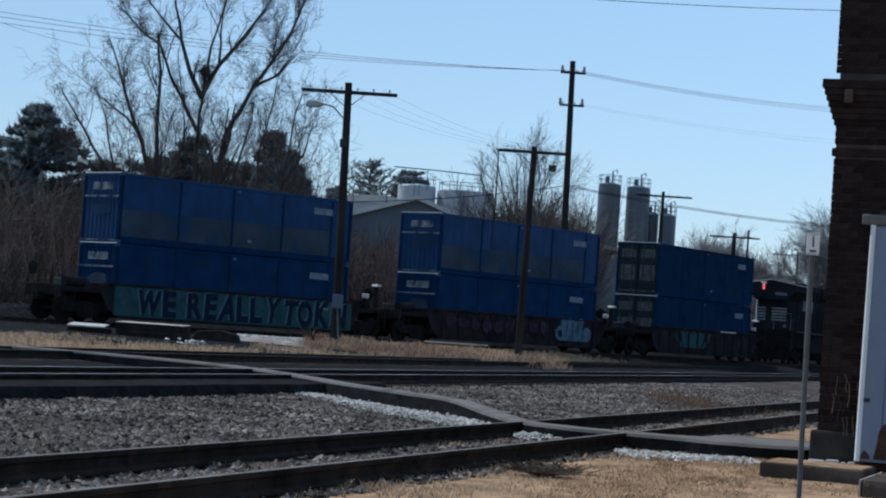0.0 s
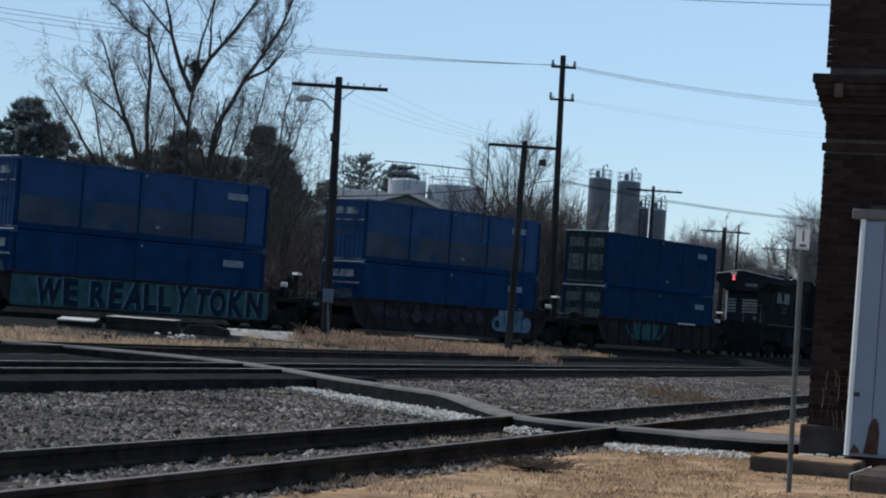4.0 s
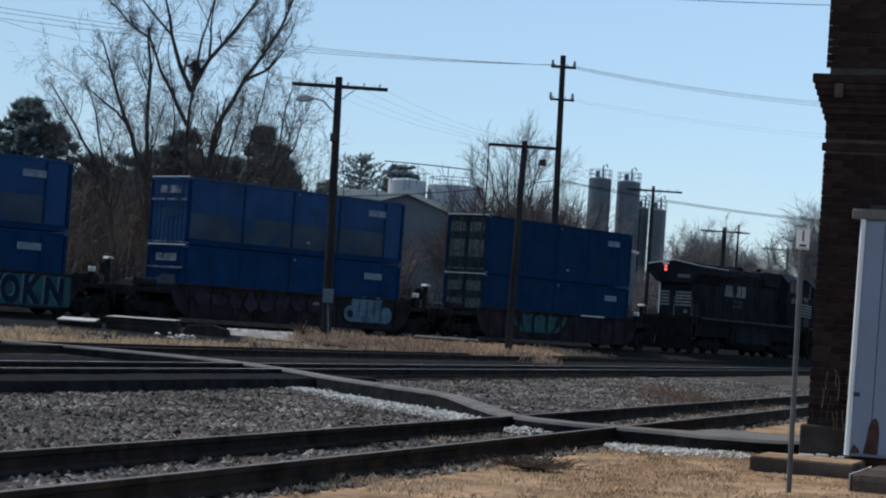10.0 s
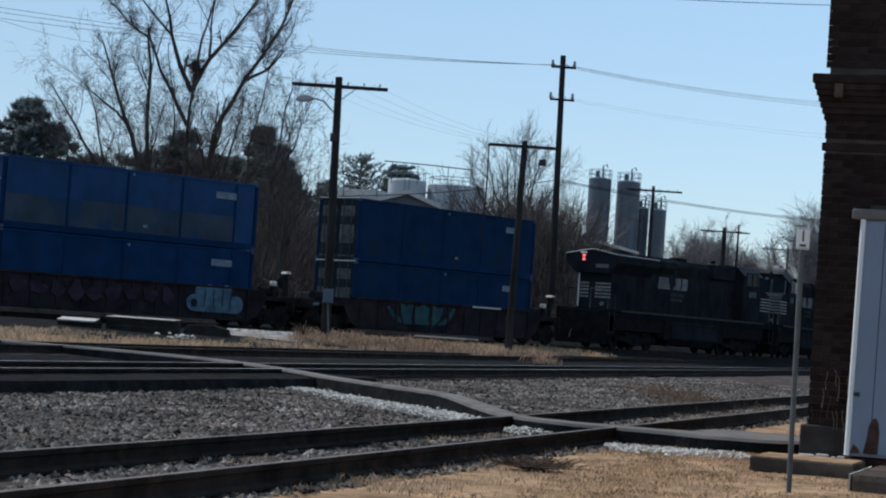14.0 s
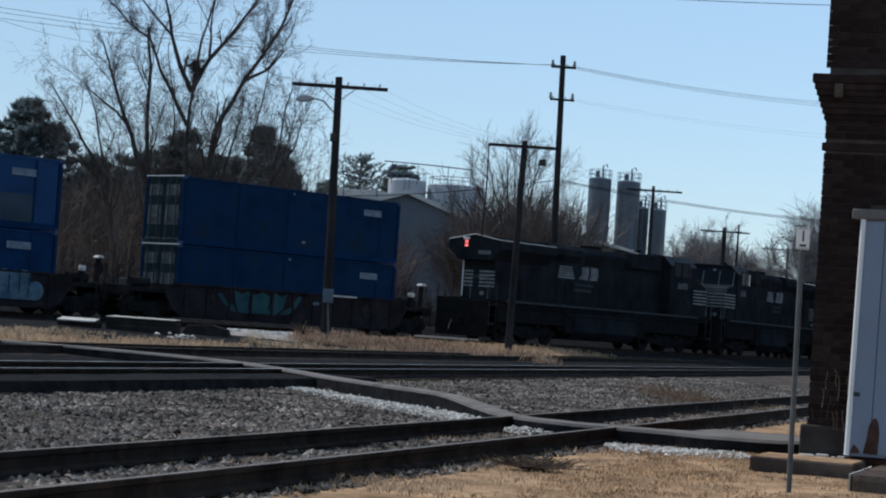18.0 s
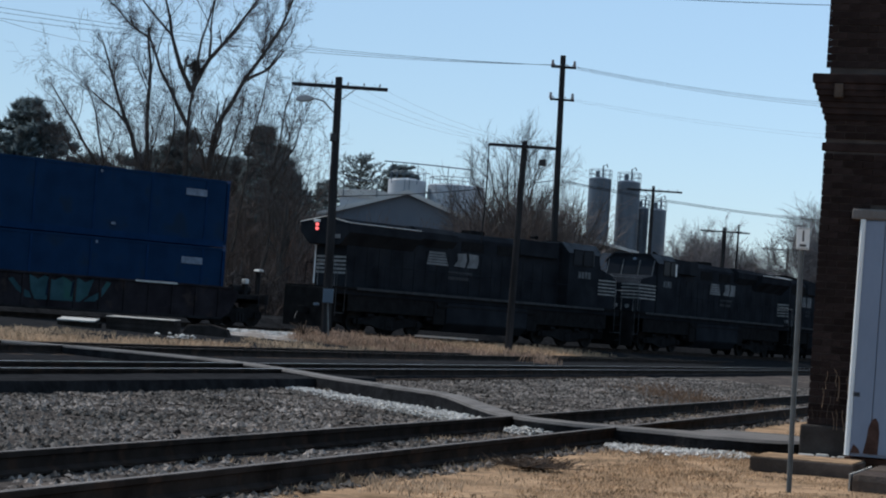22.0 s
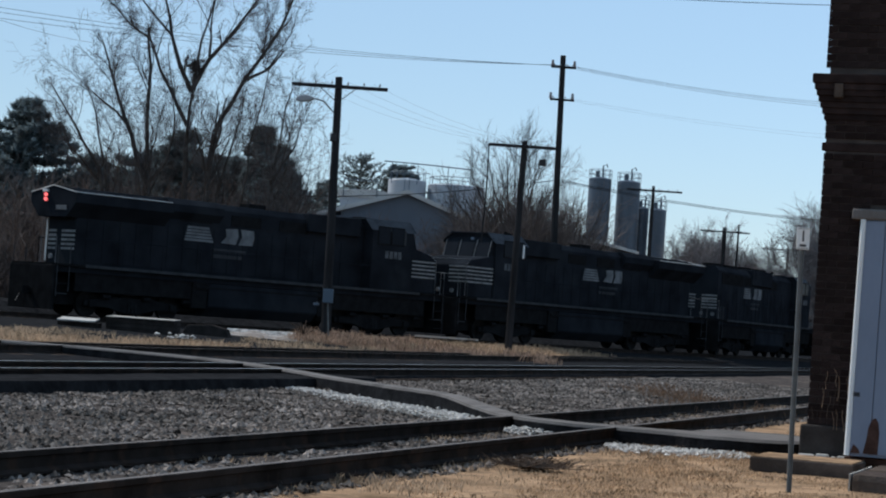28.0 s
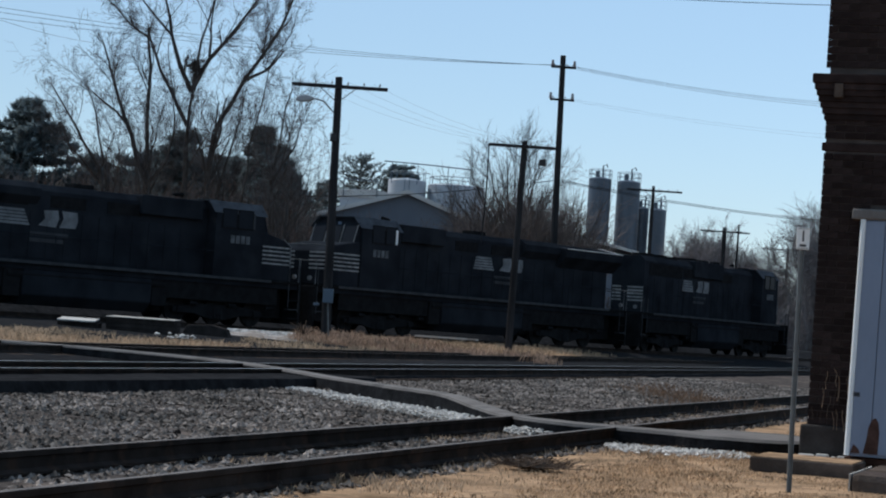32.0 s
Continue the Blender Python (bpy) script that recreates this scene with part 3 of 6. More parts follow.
def rail_weeds(rng):
    l = 10 + 35 * rng.random()
    q = rng.choice((-5.8, -6.1, -7.3, -6.6)) + rng.normal(0, 0.12)
    p = yard(q, l)
    if noise.noise((l * 0.6, q, 4)) < 0.05:
        return None
    return (p.x, p.y, -0.06)


blades("track_weeds", "dead weeds along the siding rails", 2600, rail_weeds, 0.085, 0.003)


def tall_spot(rng):
    q = -24.2 - 8 * rng.random() ** 0.8
    l = 30 + 75 * rng.random()
    p = yard(q, l)
    i = int(np.hypot(LINE_PTS[:, 0] - p.x, LINE_PTS[:, 1] - p.y).argmin())
    if np.hypot(LINE_PTS[i, 0] - p.x, LINE_PTS[i, 1] - p.y) < 2.9 or not in_view(p, 2) or LINE_X[i] < p.x - 30:
        return None
    if p.x < -6.5 and p.y > 64.5 + 1.2 * noise.noise((p.x * 0.5, 0, 3)):
        return None
    if -7.8 < p.x < -5.3 and 72.2 < p.y < 80:
        return None
    if abs(p.x + 10.6) < 2.4 and 66.3 < p.y < 70:
        return None
    if p.y > LINE_Y[i] and p.x < LINE_X[i] or noise.noise((p.x * 0.45, p.y * 0.3, 8)) < rng.uniform(-0.6, 0.25):
        return None
    return (p.x, p.y, lie(p.x, p.y) + 0.02)


blades("tall_grass", "tall straw-coloured grass between the tracks", 15000, tall_spot, 0.21, 0.007, per=5)

def rank_spot(rng):
    x, y = rng.uniform(-5.2, 4.5), rng.uniform(72, 79)
    if noise.noise((x * 0.5, y * 0.4, 18)) + 0.1 * (2.0 - x) * 0.3 < rng.uniform(-0.25, 0.35):
        return None
    return (x, y, lie(x, y))


blades("rank_weeds", "rank brown weeds between the pole and the track", 3600, rank_spot, 0.42, 0.008, "weeds", 4, RANK, 0.7)

blades("brown_weeds", "patch of rusty brown dead weeds in the ballast", 420, lambda g: (5.3 + g.normal(0, 0.6), 45.5 + g.normal(0, 4.2), 0.0), 0.13, 0.004, "weeds", 4, WEED)

# ---- the freight house: brick, its front square to the tracks ----
E1, E2 = ACROSS.copy(), ALONG.copy()
CORNER = Vector((3.92, 21.4, 0))
HOUSE = Matrix.Translation(CORNER) @ Matrix(((E1.x, E2.x, 0, 0), (E1.y, E2.y, 0, 0), (0, 0, 1, 0), (0, 0, 0, 1)))
# in the house's space: x along the front from the corner, y into the house, z up
DOOR_X, DOOR_TOP = 0.47, 2.62


def freight_house():
    root = thing("freight_house", "old dark red brick freight house with corbelled cornice and white door", "building", m=HOUSE)
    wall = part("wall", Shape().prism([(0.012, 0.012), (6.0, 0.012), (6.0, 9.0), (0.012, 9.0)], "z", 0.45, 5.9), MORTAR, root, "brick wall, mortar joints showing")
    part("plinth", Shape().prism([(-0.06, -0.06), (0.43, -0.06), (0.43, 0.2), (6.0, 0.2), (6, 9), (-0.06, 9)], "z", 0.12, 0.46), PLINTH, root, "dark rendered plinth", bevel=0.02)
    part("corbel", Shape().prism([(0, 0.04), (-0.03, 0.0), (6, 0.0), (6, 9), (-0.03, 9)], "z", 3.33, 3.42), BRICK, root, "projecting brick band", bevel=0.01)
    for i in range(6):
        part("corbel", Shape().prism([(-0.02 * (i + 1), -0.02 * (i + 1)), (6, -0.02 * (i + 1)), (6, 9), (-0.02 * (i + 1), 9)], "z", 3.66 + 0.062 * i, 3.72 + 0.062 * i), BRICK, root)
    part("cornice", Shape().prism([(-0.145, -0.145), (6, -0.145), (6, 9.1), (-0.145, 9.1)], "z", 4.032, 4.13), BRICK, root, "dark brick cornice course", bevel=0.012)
    for x in (0.09, 0.62, 1.15, 1.7):
        part("stone_block", box(x, x + 0.09, -0.152, 0.0, 3.88, 4.028), STONE, root, "worn stone corbel block", bevel=0.01)
    part("roof", Shape().prism([(-0.05, -0.05), (6.05, -0.05), (6.05, 9.05), (-0.05, 9.05)], "z", 5.9, 6.0), STONE, root)
    part("lintel", box(DOOR_X - 0.12, 3.4, -0.14, 0.1, DOOR_TOP, DOOR_TOP + 0.11), LINTEL, root, "grey wooden lintel over the door", bevel=0.02)
    door = part("door", box(DOOR_X, 3.2, -0.1, 0.03, 0.17, DOOR_TOP - 0.005), SHADEWHITE, root, "white painted sliding door, its foot pulled out, rusty at the bottom", bevel=0.006,
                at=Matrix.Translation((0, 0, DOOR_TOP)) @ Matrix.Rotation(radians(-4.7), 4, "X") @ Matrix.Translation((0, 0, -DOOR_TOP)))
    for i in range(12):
        part("board", box(DOOR_X + 0.012 + 0.225 * i, DOOR_X + 0.225 + 0.225 * i, -0.118, -0.1, 0.2, DOOR_TOP - 0.03), SHADEWHITE, door)
    part("rust_patch", Shape().prism([(0.63, 0.2), (0.78, 0.2), (0.785, 0.42), (0.77, 0.52), (0.74, 0.57), (0.70, 0.55), (0.67, 0.47), (0.66, 0.36)], "y", -0.1195, -0.118), PEEL, door, "bare rusty patch")
    part("rust_patch", Shape().prism([(0.5, 0.2), (0.6, 0.2), (0.59, 0.24), (0.56, 0.27), (0.53, 0.29)], "y", -0.1195, -0.118), PEEL, door, "bare rusty patch")
    # Added edge roll, painted bright for sunlight along the door's side.
    part("edge_trim", Shape().tube((DOOR_X, -0.115, 0.17), (DOOR_X, -0.115, DOOR_TOP - 0.01), 0.028, sides=12), LITWHITE, door, "rounded door edge, painted bright as sunlit", smooth=True)
    part("hinge", box(DOOR_X + 0.02, DOOR_X + 0.09, -0.124, -0.118, 0.78, 0.82), IRON, door)
    part("latch", box(DOOR_X + 0.37, DOOR_X + 0.44, -0.15, -0.118, 1.45, 1.56), IRON, door, "black iron latch")
    part("sill", box(DOOR_X - 0.04, 3.3, -0.2, 0.05, 0.1, 0.168), PEEL, root, "worn reddish sill", bevel=0.01)
    return wall


house_wall = freight_house()


def front_step():
    root = thing("stone_step", "low grey concrete slab at the foot of the freight house", "step", m=HOUSE)
    part("slab", box(-0.36, 0.66, -1.2, -0.22, -0.05, 0.14), SLABSHADE, root, bevel=0.015)
    # Thin soil-coloured layer gives the slab its sunlit top.
    part("top_dirt", box(-0.34, 0.64, -1.17, -0.24, 0.14, 0.15), SOIL, root, "tan soil top, lighter for the sun on it", bevel=0.006)
    for x0, x1, z in ((-0.05, 0.12, 0.16), (0.13, 0.27, 0.172), (0.28, 0.34, 0.155), (0.35, 0.45, 0.165)):
        part("edge_stone", box(x0, x1, -0.17 + 0.1 * (x0 - z), -0.1, 0.0, z), CHALK, root, "pale chipped edge stone", bevel=0.02)


front_step()


def dead_vine():
    """Dry stems clinging to the foot of the brick wall."""
    rng = np.random.default_rng(21)
    root = thing("dead_vine", "dry pale vine stems clinging to the brick wall", "vine", m=HOUSE)
    for i in range(14):
        x, z = rng.uniform(0.06, 0.42), rng.uniform(0.42, 0.9)
        pts = [(x, -0.075, z)]
        for k in range(3):
            x, z = min(0.44, max(0.02, x + rng.normal(0, 0.015))), z + rng.uniform(0.03, 0.09)
            pts.append((x, -0.03 - 0.03 * rng.random(), z))
        part("stem", Shape().run(pts, 0.0025 + 0.002 * rng.random(), 5), GRIT if i % 3 else TIE, root)


dead_vine()
block = thing("door_block", "dark stone block below the white door", "step", m=HOUSE)
part("block", box(0.86, 3.0, -2.9, -1.26, -0.1, 0.17), STONE, block, bevel=0.075)
part("facing", box(0.84, 0.856, -2.86, -1.3, -0.05, 0.15), CONCRETE, block, "pale mortar edge")


def sign_post():
    root = thing("sign_post", "small white sign on a galvanised steel post", "sign", m=pose(3.12, 17.69, 0, 0, -0.5, 8))
    part("post", Shape().prism([(-0.021, 0.012), (-0.021, -0.008), (-0.015, -0.008), (-0.012, 0.004), (0.012, 0.004), (0.015, -0.008), (0.021, -0.008), (0.021, 0.012)], "z", -0.1, 2.13), GALV, root, "galvanised channel post")
    plate = part("plate", box(-0.058, 0.058, -0.022, -0.012, 2.1, 2.29), SIGNFACE, root, "white sign plate", bevel=0.003)
    for z in (2.107, 2.278):
        part("border", box(-0.052, 0.052, -0.0235, -0.022, z, z + 0.005), SIGNINK, plate)
    part("bar", box(-0.008, 0.008, -0.0235, -0.022, 2.17, 2.265), SIGNINK, plate)
    part("bar", box(-0.03, 0.03, -0.0235, -0.022, 2.125, 2.145), SIGNINK, plate)
    for z in (2.13, 2.26):
        part("bolt", Shape().tube((0, -0.024, z), (0, -0.03, z), 0.006), GALV, root)


sign_post()
clod = thing("brush_clump", "dark tangle of dead brush on the soil", "brush", m=pose(0.95, 18.8, 0))


# ---- the train ----
def bogie(root, x, axles, base, r, name="bogie", heavy=False):
    """A bogie: two side frames, bolster, springs, axle boxes and wheelsets."""
    b = part(name, box(-0.25, 0.25, -0.9, 0.9, r - 0.05, r + 0.22), GRIME, root, at=pose(x, 0, 0))
    reach = base * (axles - 1) / 2
    for y in (-1.02, 1.02):
        s = Shape().prism([(-reach - 0.3, r - 0.1), (-reach - 0.3, r + 0.12), (-reach * 0.5, r + 0.3), (reach * 0.5, r + 0.3), (reach + 0.3, r + 0.12),
                           (reach + 0.3, r - 0.1), (reach * 0.6, r - 0.12), (0.35, r - 0.32), (-0.35, r - 0.32), (-reach * 0.6, r - 0.12)], "y", y - 0.08, y + 0.08)
        part("side_frame", s, GRIME, b, bevel=0.02)
        for k in (-0.16, 0.0, 0.16):
            part("spring", Shape().tube((k, y * 1.09, r - 0.26), (k, y * 1.09, r + 0.1), 0.06, sides=8), CARGREY, b)
    for i in range(axles):
        ax = -reach + base * i
        s = Shape().tube((0, -1.0, 0), (0, 1.0, 0), 0.08, sides=8)
        for y in (-0.75, 0.75):
            o = 0.065 if y > 0 else -0.065
            s.tube((0, y - o, 0), (0, y + o, 0), r, sides=20)
            s.tube((0, y - o * 1.2, 0), (0, y - o * 0.6, 0), r + 0.028, sides=20)
            for k in range(4):
                a = k * math.pi / 2
                s.box(-0.03, 0.03, y + 1.02 * o - 0.01, y + 1.02 * o + 0.01, r * 0.35, r * 0.75, Matrix.Rotation(a, 4, "Y"))
        w = part("wheelset", s, TREADS, b, smooth=True)
        WHEELS.append((w, r, Vector((ax, 0, r))))
        for y in (-1.12, 1.12):
            part("axle_box", box(ax - 0.13, ax + 0.13, y - 0.06, y + 0.06, r - 0.12, r + 0.14), GRIME, b, bevel=0.02)
        if heavy:
            for y in (-1.16, 1.16):
                part("brake_cylinder", Shape().tube((ax + 0.45, y, r + 0.3), (ax + 0.8, y, r + 0.3), 0.09), GRIME, b)
    return b


def coupler(root, x, way):
    part("coupler", Shape().box(min(x, x - way * 0.7), max(x, x - way * 0.7), -0.09, 0.09, 0.78, 0.98).box(x - 0.16, x + 0.16, -0.17, 0.14, 0.72, 1.04), GRIME, root, "grimy steel knuckle coupler", bevel=0.02)


def well_car(label, centre, paint_job, group="double-stack well cars"):
    root = thing("well_car", label, "railway car", group)
    ROLLING.append((root, centre, 7.1))
    for y in (-1, 1):
        side = part("well_side", Shape().prism([(-6.75, 1.15), (-6.35, 0.52), (-5.9, 0.24), (5.9, 0.24), (6.35, 0.52), (6.75, 1.15), (6.75, 1.4), (6.3, 1.5), (-6.3, 1.5), (-6.75, 1.4)], "y", 1.36 * y - 0.02, 1.36 * y + 0.02), CARBROWN, root, "rusty brown well side")
        part("top_chord", box(-6.35, 6.35, 1.38 * y - 0.07, 1.38 * y + 0.07, 1.48, 1.57), CARBROWN, side, bevel=0.015)
        part("bottom_chord", box(-5.95, 5.95, 1.38 * y - 0.08, 1.38 * y + 0.08, 0.2, 0.3), CARGREY, side, bevel=0.015)
        for i in range(11):
            x = -5.75 + 1.15 * i
            if paint_job != "letters" or y > 0:
                part("rib", box(x - 0.05, x + 0.05, 1.38 * y + (0.0 if y > 0 else -0.05), 1.38 * y + (0.05 if y > 0 else 0.0), 0.3, 1.48), CARBROWN, side)
    for i in range(5):
        part("cross_beam", box(-5.6 + 2.8 * i - 0.15, -5.6 + 2.8 * i + 0.15, -1.34, 1.34, 0.2, 0.3), CARGREY, root)
    for w in (-1, 1):
        part("end_platform", Shape().prism([(6.35 * w, -1.3), (6.35 * w, 1.3), (7.2 * w, 1.3), (8.45 * w, 0.75), (8.45 * w, -0.75), (7.2 * w, -1.3)][::w], "z", 1.12, 1.3), CARGREY, root, "dark end platform over the bogie", bevel=0.02)
        part("bulkhead", box(6.3 * w - 0.08, 6.3 * w + 0.08, -1.3, 1.3, 0.45, 1.5), CARBROWN, root)
        part("end_sill", box(8.4 * w - 0.08, 8.4 * w + 0.08, -1.2, 1.2, 0.95, 1.35), CARGREY, root, bevel=0.02)
        for y in (-0.8, 0.8):
            part("hand_rail", Shape().run([(8.4 * w, y - 0.35, 1.3), (8.4 * w, y - 0.35, 2.1), (8.4 * w, y + 0.35, 2.1), (8.4 * w, y + 0.35, 1.3)], 0.018, 6), CARGREY, root)
        part("ladder", Shape().box(7.9 * w - 0.02, 7.9 * w + 0.02, -1.32, -1.29, 0.5, 1.3).box(8.3 * w - 0.02, 8.3 * w + 0.02, -1.32, -1.29, 0.5, 1.3)
             .box(min(7.9 * w, 8.3 * w), max(7.9 * w, 8.3 * w), -1.325, -1.295, 0.6, 0.63).box(min(7.9 * w, 8.3 * w), max(7.9 * w, 8.3 * w), -1.325, -1.295, 0.9, 0.93), CARGREY, root)
        part("air_tank", Shape().tube((7.0 * w, -0.55, 1.5), (7.9 * w, -0.55, 1.5), 0.2, sides=12), CARGREY, root, smooth=True)
        coupler(root, 8.65 * w, w)
        bogie(root, 7.1 * w, 2, 1.75, 0.46)
    part("brake_wheel", Shape().tube((-8.52, 0.7, 1.95), (-8.48, 0.7, 1.95), 0.28, sides=16), CARGREY, root)
    # This box is whiter than the other, to imitate a sunlit glint.
    part("valve_box", box(7.42, 7.64, -0.92, -0.68, 1.75, 1.95), STRIPE, root, "pale grey valve box", bevel=0.03)
    part("box_stand", box(7.45, 7.6, -0.9, -0.7, 1.3, 1.75), CARGREY, root)
    # White colour paints the glint on the housing.
    part("hand_brake", Shape().prism([(8.3, 2.3), (8.6, 2.3), (8.54, 2.4), (8.36, 2.4)], "y", -0.68, -0.3), STRIPE, root, "hand brake housing, white for a sun glint", bevel=0.02)
    part("brake_mast", box(8.38, 8.52, -0.55, -0.4, 1.3, 2.28), CARGREY, root)
    part("valve_box", box(-7.7, -7.35, -0.2, 0.45, 1.3, 1.62), DIMSTEEL, root, "pale grey valve box", bevel=0.03)
    y = -1.386
    if paint_job == "letters":
        part("painted_panel", box(-6.1, 6.25, y - 0.002, y + 0.004, 0.31, 1.47), TEAL, root, "teal graffiti ground")
        rng = random.Random(3)
        for text, start, wide in (("WE", -5.05, 2.05), ("REALLY", -2.55, 4.8), ("TOKN", 2.4, 3.65)):
            share = [{"W": 1.45, "A": 1.15, "O": 1.1, "N": 1.15, "K": 1.1, "L": 0.85, "E": 0.85}.get(ch, 1.0) for ch in text]
            x = start
            for ch, w in zip(text, share):
                w *= wide / sum(share)
                me = lettering(ch, 1.0, INK, "graffiti_letter")
                xs, zs = [v.co.x for v in me.vertices], [v.co.z for v in me.vertices]
                tall = rng.uniform(1.0, 1.1)
                me.transform(Matrix.Diagonal((0.88 * w / (max(xs) - min(xs)), 1, tall / (max(zs) - min(zs)), 1)) @ Matrix.Translation((-min(xs), 0, -min(zs))))
                me.transform(Matrix(((1, 0, rng.uniform(-0.06, 0.16), 0), (0, 1, 0, 0), (rng.uniform(-0.05, 0.05), 0, 1, 0), (0, 0, 0, 1))))
                low = 0.33 + rng.uniform(0.0, 0.05)
                letter = part("graffiti_letter", me, INK, root, "dark hand-painted graffiti letter", at=pose(x, y - 0.008, low))
                trim = me.copy()
                trim.materials.clear(), trim.materials.append(SILVER)
                part("letter_edge", trim, SILVER, letter, "pale spray edge", at=pose(-0.08, 0.004, 0.035))
                x += w
    elif paint_job == "bubble":
        y -= 0.05
        rng = random.Random(12)
        for i in range(9):
            x, w, h = -5.2 + 0.86 * i, rng.uniform(0.3, 0.42), rng.uniform(0.24, 0.36)
            ring = [(x + w * math.cos(a) * (1 + 0.25 * math.sin(3 * a + i)), 1.0 + h * math.sin(a) * (1 + 0.3 * math.cos(2 * a + i))) for a in [2 * math.pi * k / 16 for k in range(16)]]
            part("graffiti_tag", Shape().prism(ring, "y", y - 0.004, y + 0.02), MAUVE, root, "faded mauve graffiti letter")
        base = [(4.05 + 1.4 * math.cos(a) * (1 + 0.05 * math.sin(5 * a)), 0.83 + 0.34 * max(-1, min(1, 1.35 * math.sin(a)))) for a in [2 * math.pi * i / 36 for i in range(36)]]
        part("graffiti_fill", Shape().prism(base, "y", y, y + 0.055), SILVER, root, "pale blue graffiti ground")
        for i, x in enumerate((3.3, 3.75, 4.2, 4.62)):
            top = [(x + 0.25 * math.cos(a), 1.38 + 0.2 * math.sin(a) + 0.03 * (i % 2)) for a in [math.pi * k / 9 for k in range(10)]]
            part("graffiti_stroke", Shape().prism([(x + 0.25, 1.0)] + top + [(x - 0.25, 1.0)], "y", y - 0.003 * i - 0.002, y + 0.05), SILVER, root, "rounded pale graffiti stroke")
            part("graffiti_bar", box(x + 0.2, x + 0.235, y - 0.018, y - 0.014, 0.72, 1.42), INK, root)
        for x, r in ((2.95, 0.33), (5.12, 0.36)):
            part("graffiti_ring", Shape().tube((x, y - 0.016, 0.84), (x, y - 0.004, 0.84), r, sides=22), SILVER, root)
        part("graffiti_hole", Shape().tube((2.98, y - 0.022, 0.83), (2.98, y - 0.017, 0.83), 0.17, sides=18), INK, root)
    else:
        part("graffiti_fill", Shape().prism([(-2.9, 0.55), (-0.9, 0.55), (-0.55, 0.8), (-0.3, 1.47), (-0.7, 1.3), (-1.0, 1.47), (-1.3, 1.28), (-1.7, 1.47), (-2.1, 1.3), (-2.5, 1.47), (-2.8, 1.3), (-3.2, 1.47), (-3.1, 0.9)], "y", y - 0.006, y), TEAL, root, "blue-green graffiti shape")
        part("graffiti_arm", Shape().prism([(-3.05, 0.58), (-3.15, 0.8), (-3.6, 1.0), (-3.9, 1.3), (-4.1, 1.25), (-3.7, 0.85), (-3.3, 0.6)], "y", y - 0.006, y), TEAL, root)
        part("graffiti_arm", Shape().prism([(-0.7, 0.58), (-0.2, 0.6), (0.15, 0.85), (0.5, 1.35), (0.3, 1.4), (-0.05, 0.95), (-0.45, 0.75)], "y", y - 0.006, y), TEAL, root)
        for x in (-2.4, -1.3):
            part("graffiti_bar", Shape().prism([(x - 0.05, 0.72), (x + 0.05, 0.72), (x + 0.12, 1.3), (x + 0.02, 1.3)], "y", y - 0.012, y - 0.007), INK, root)
        part("white_panel", box(1.6, 3.6, y - 0.07, y - 0.055, 1.5, 1.57), STRIPE, root, "pale strip on the top chord")
    return root


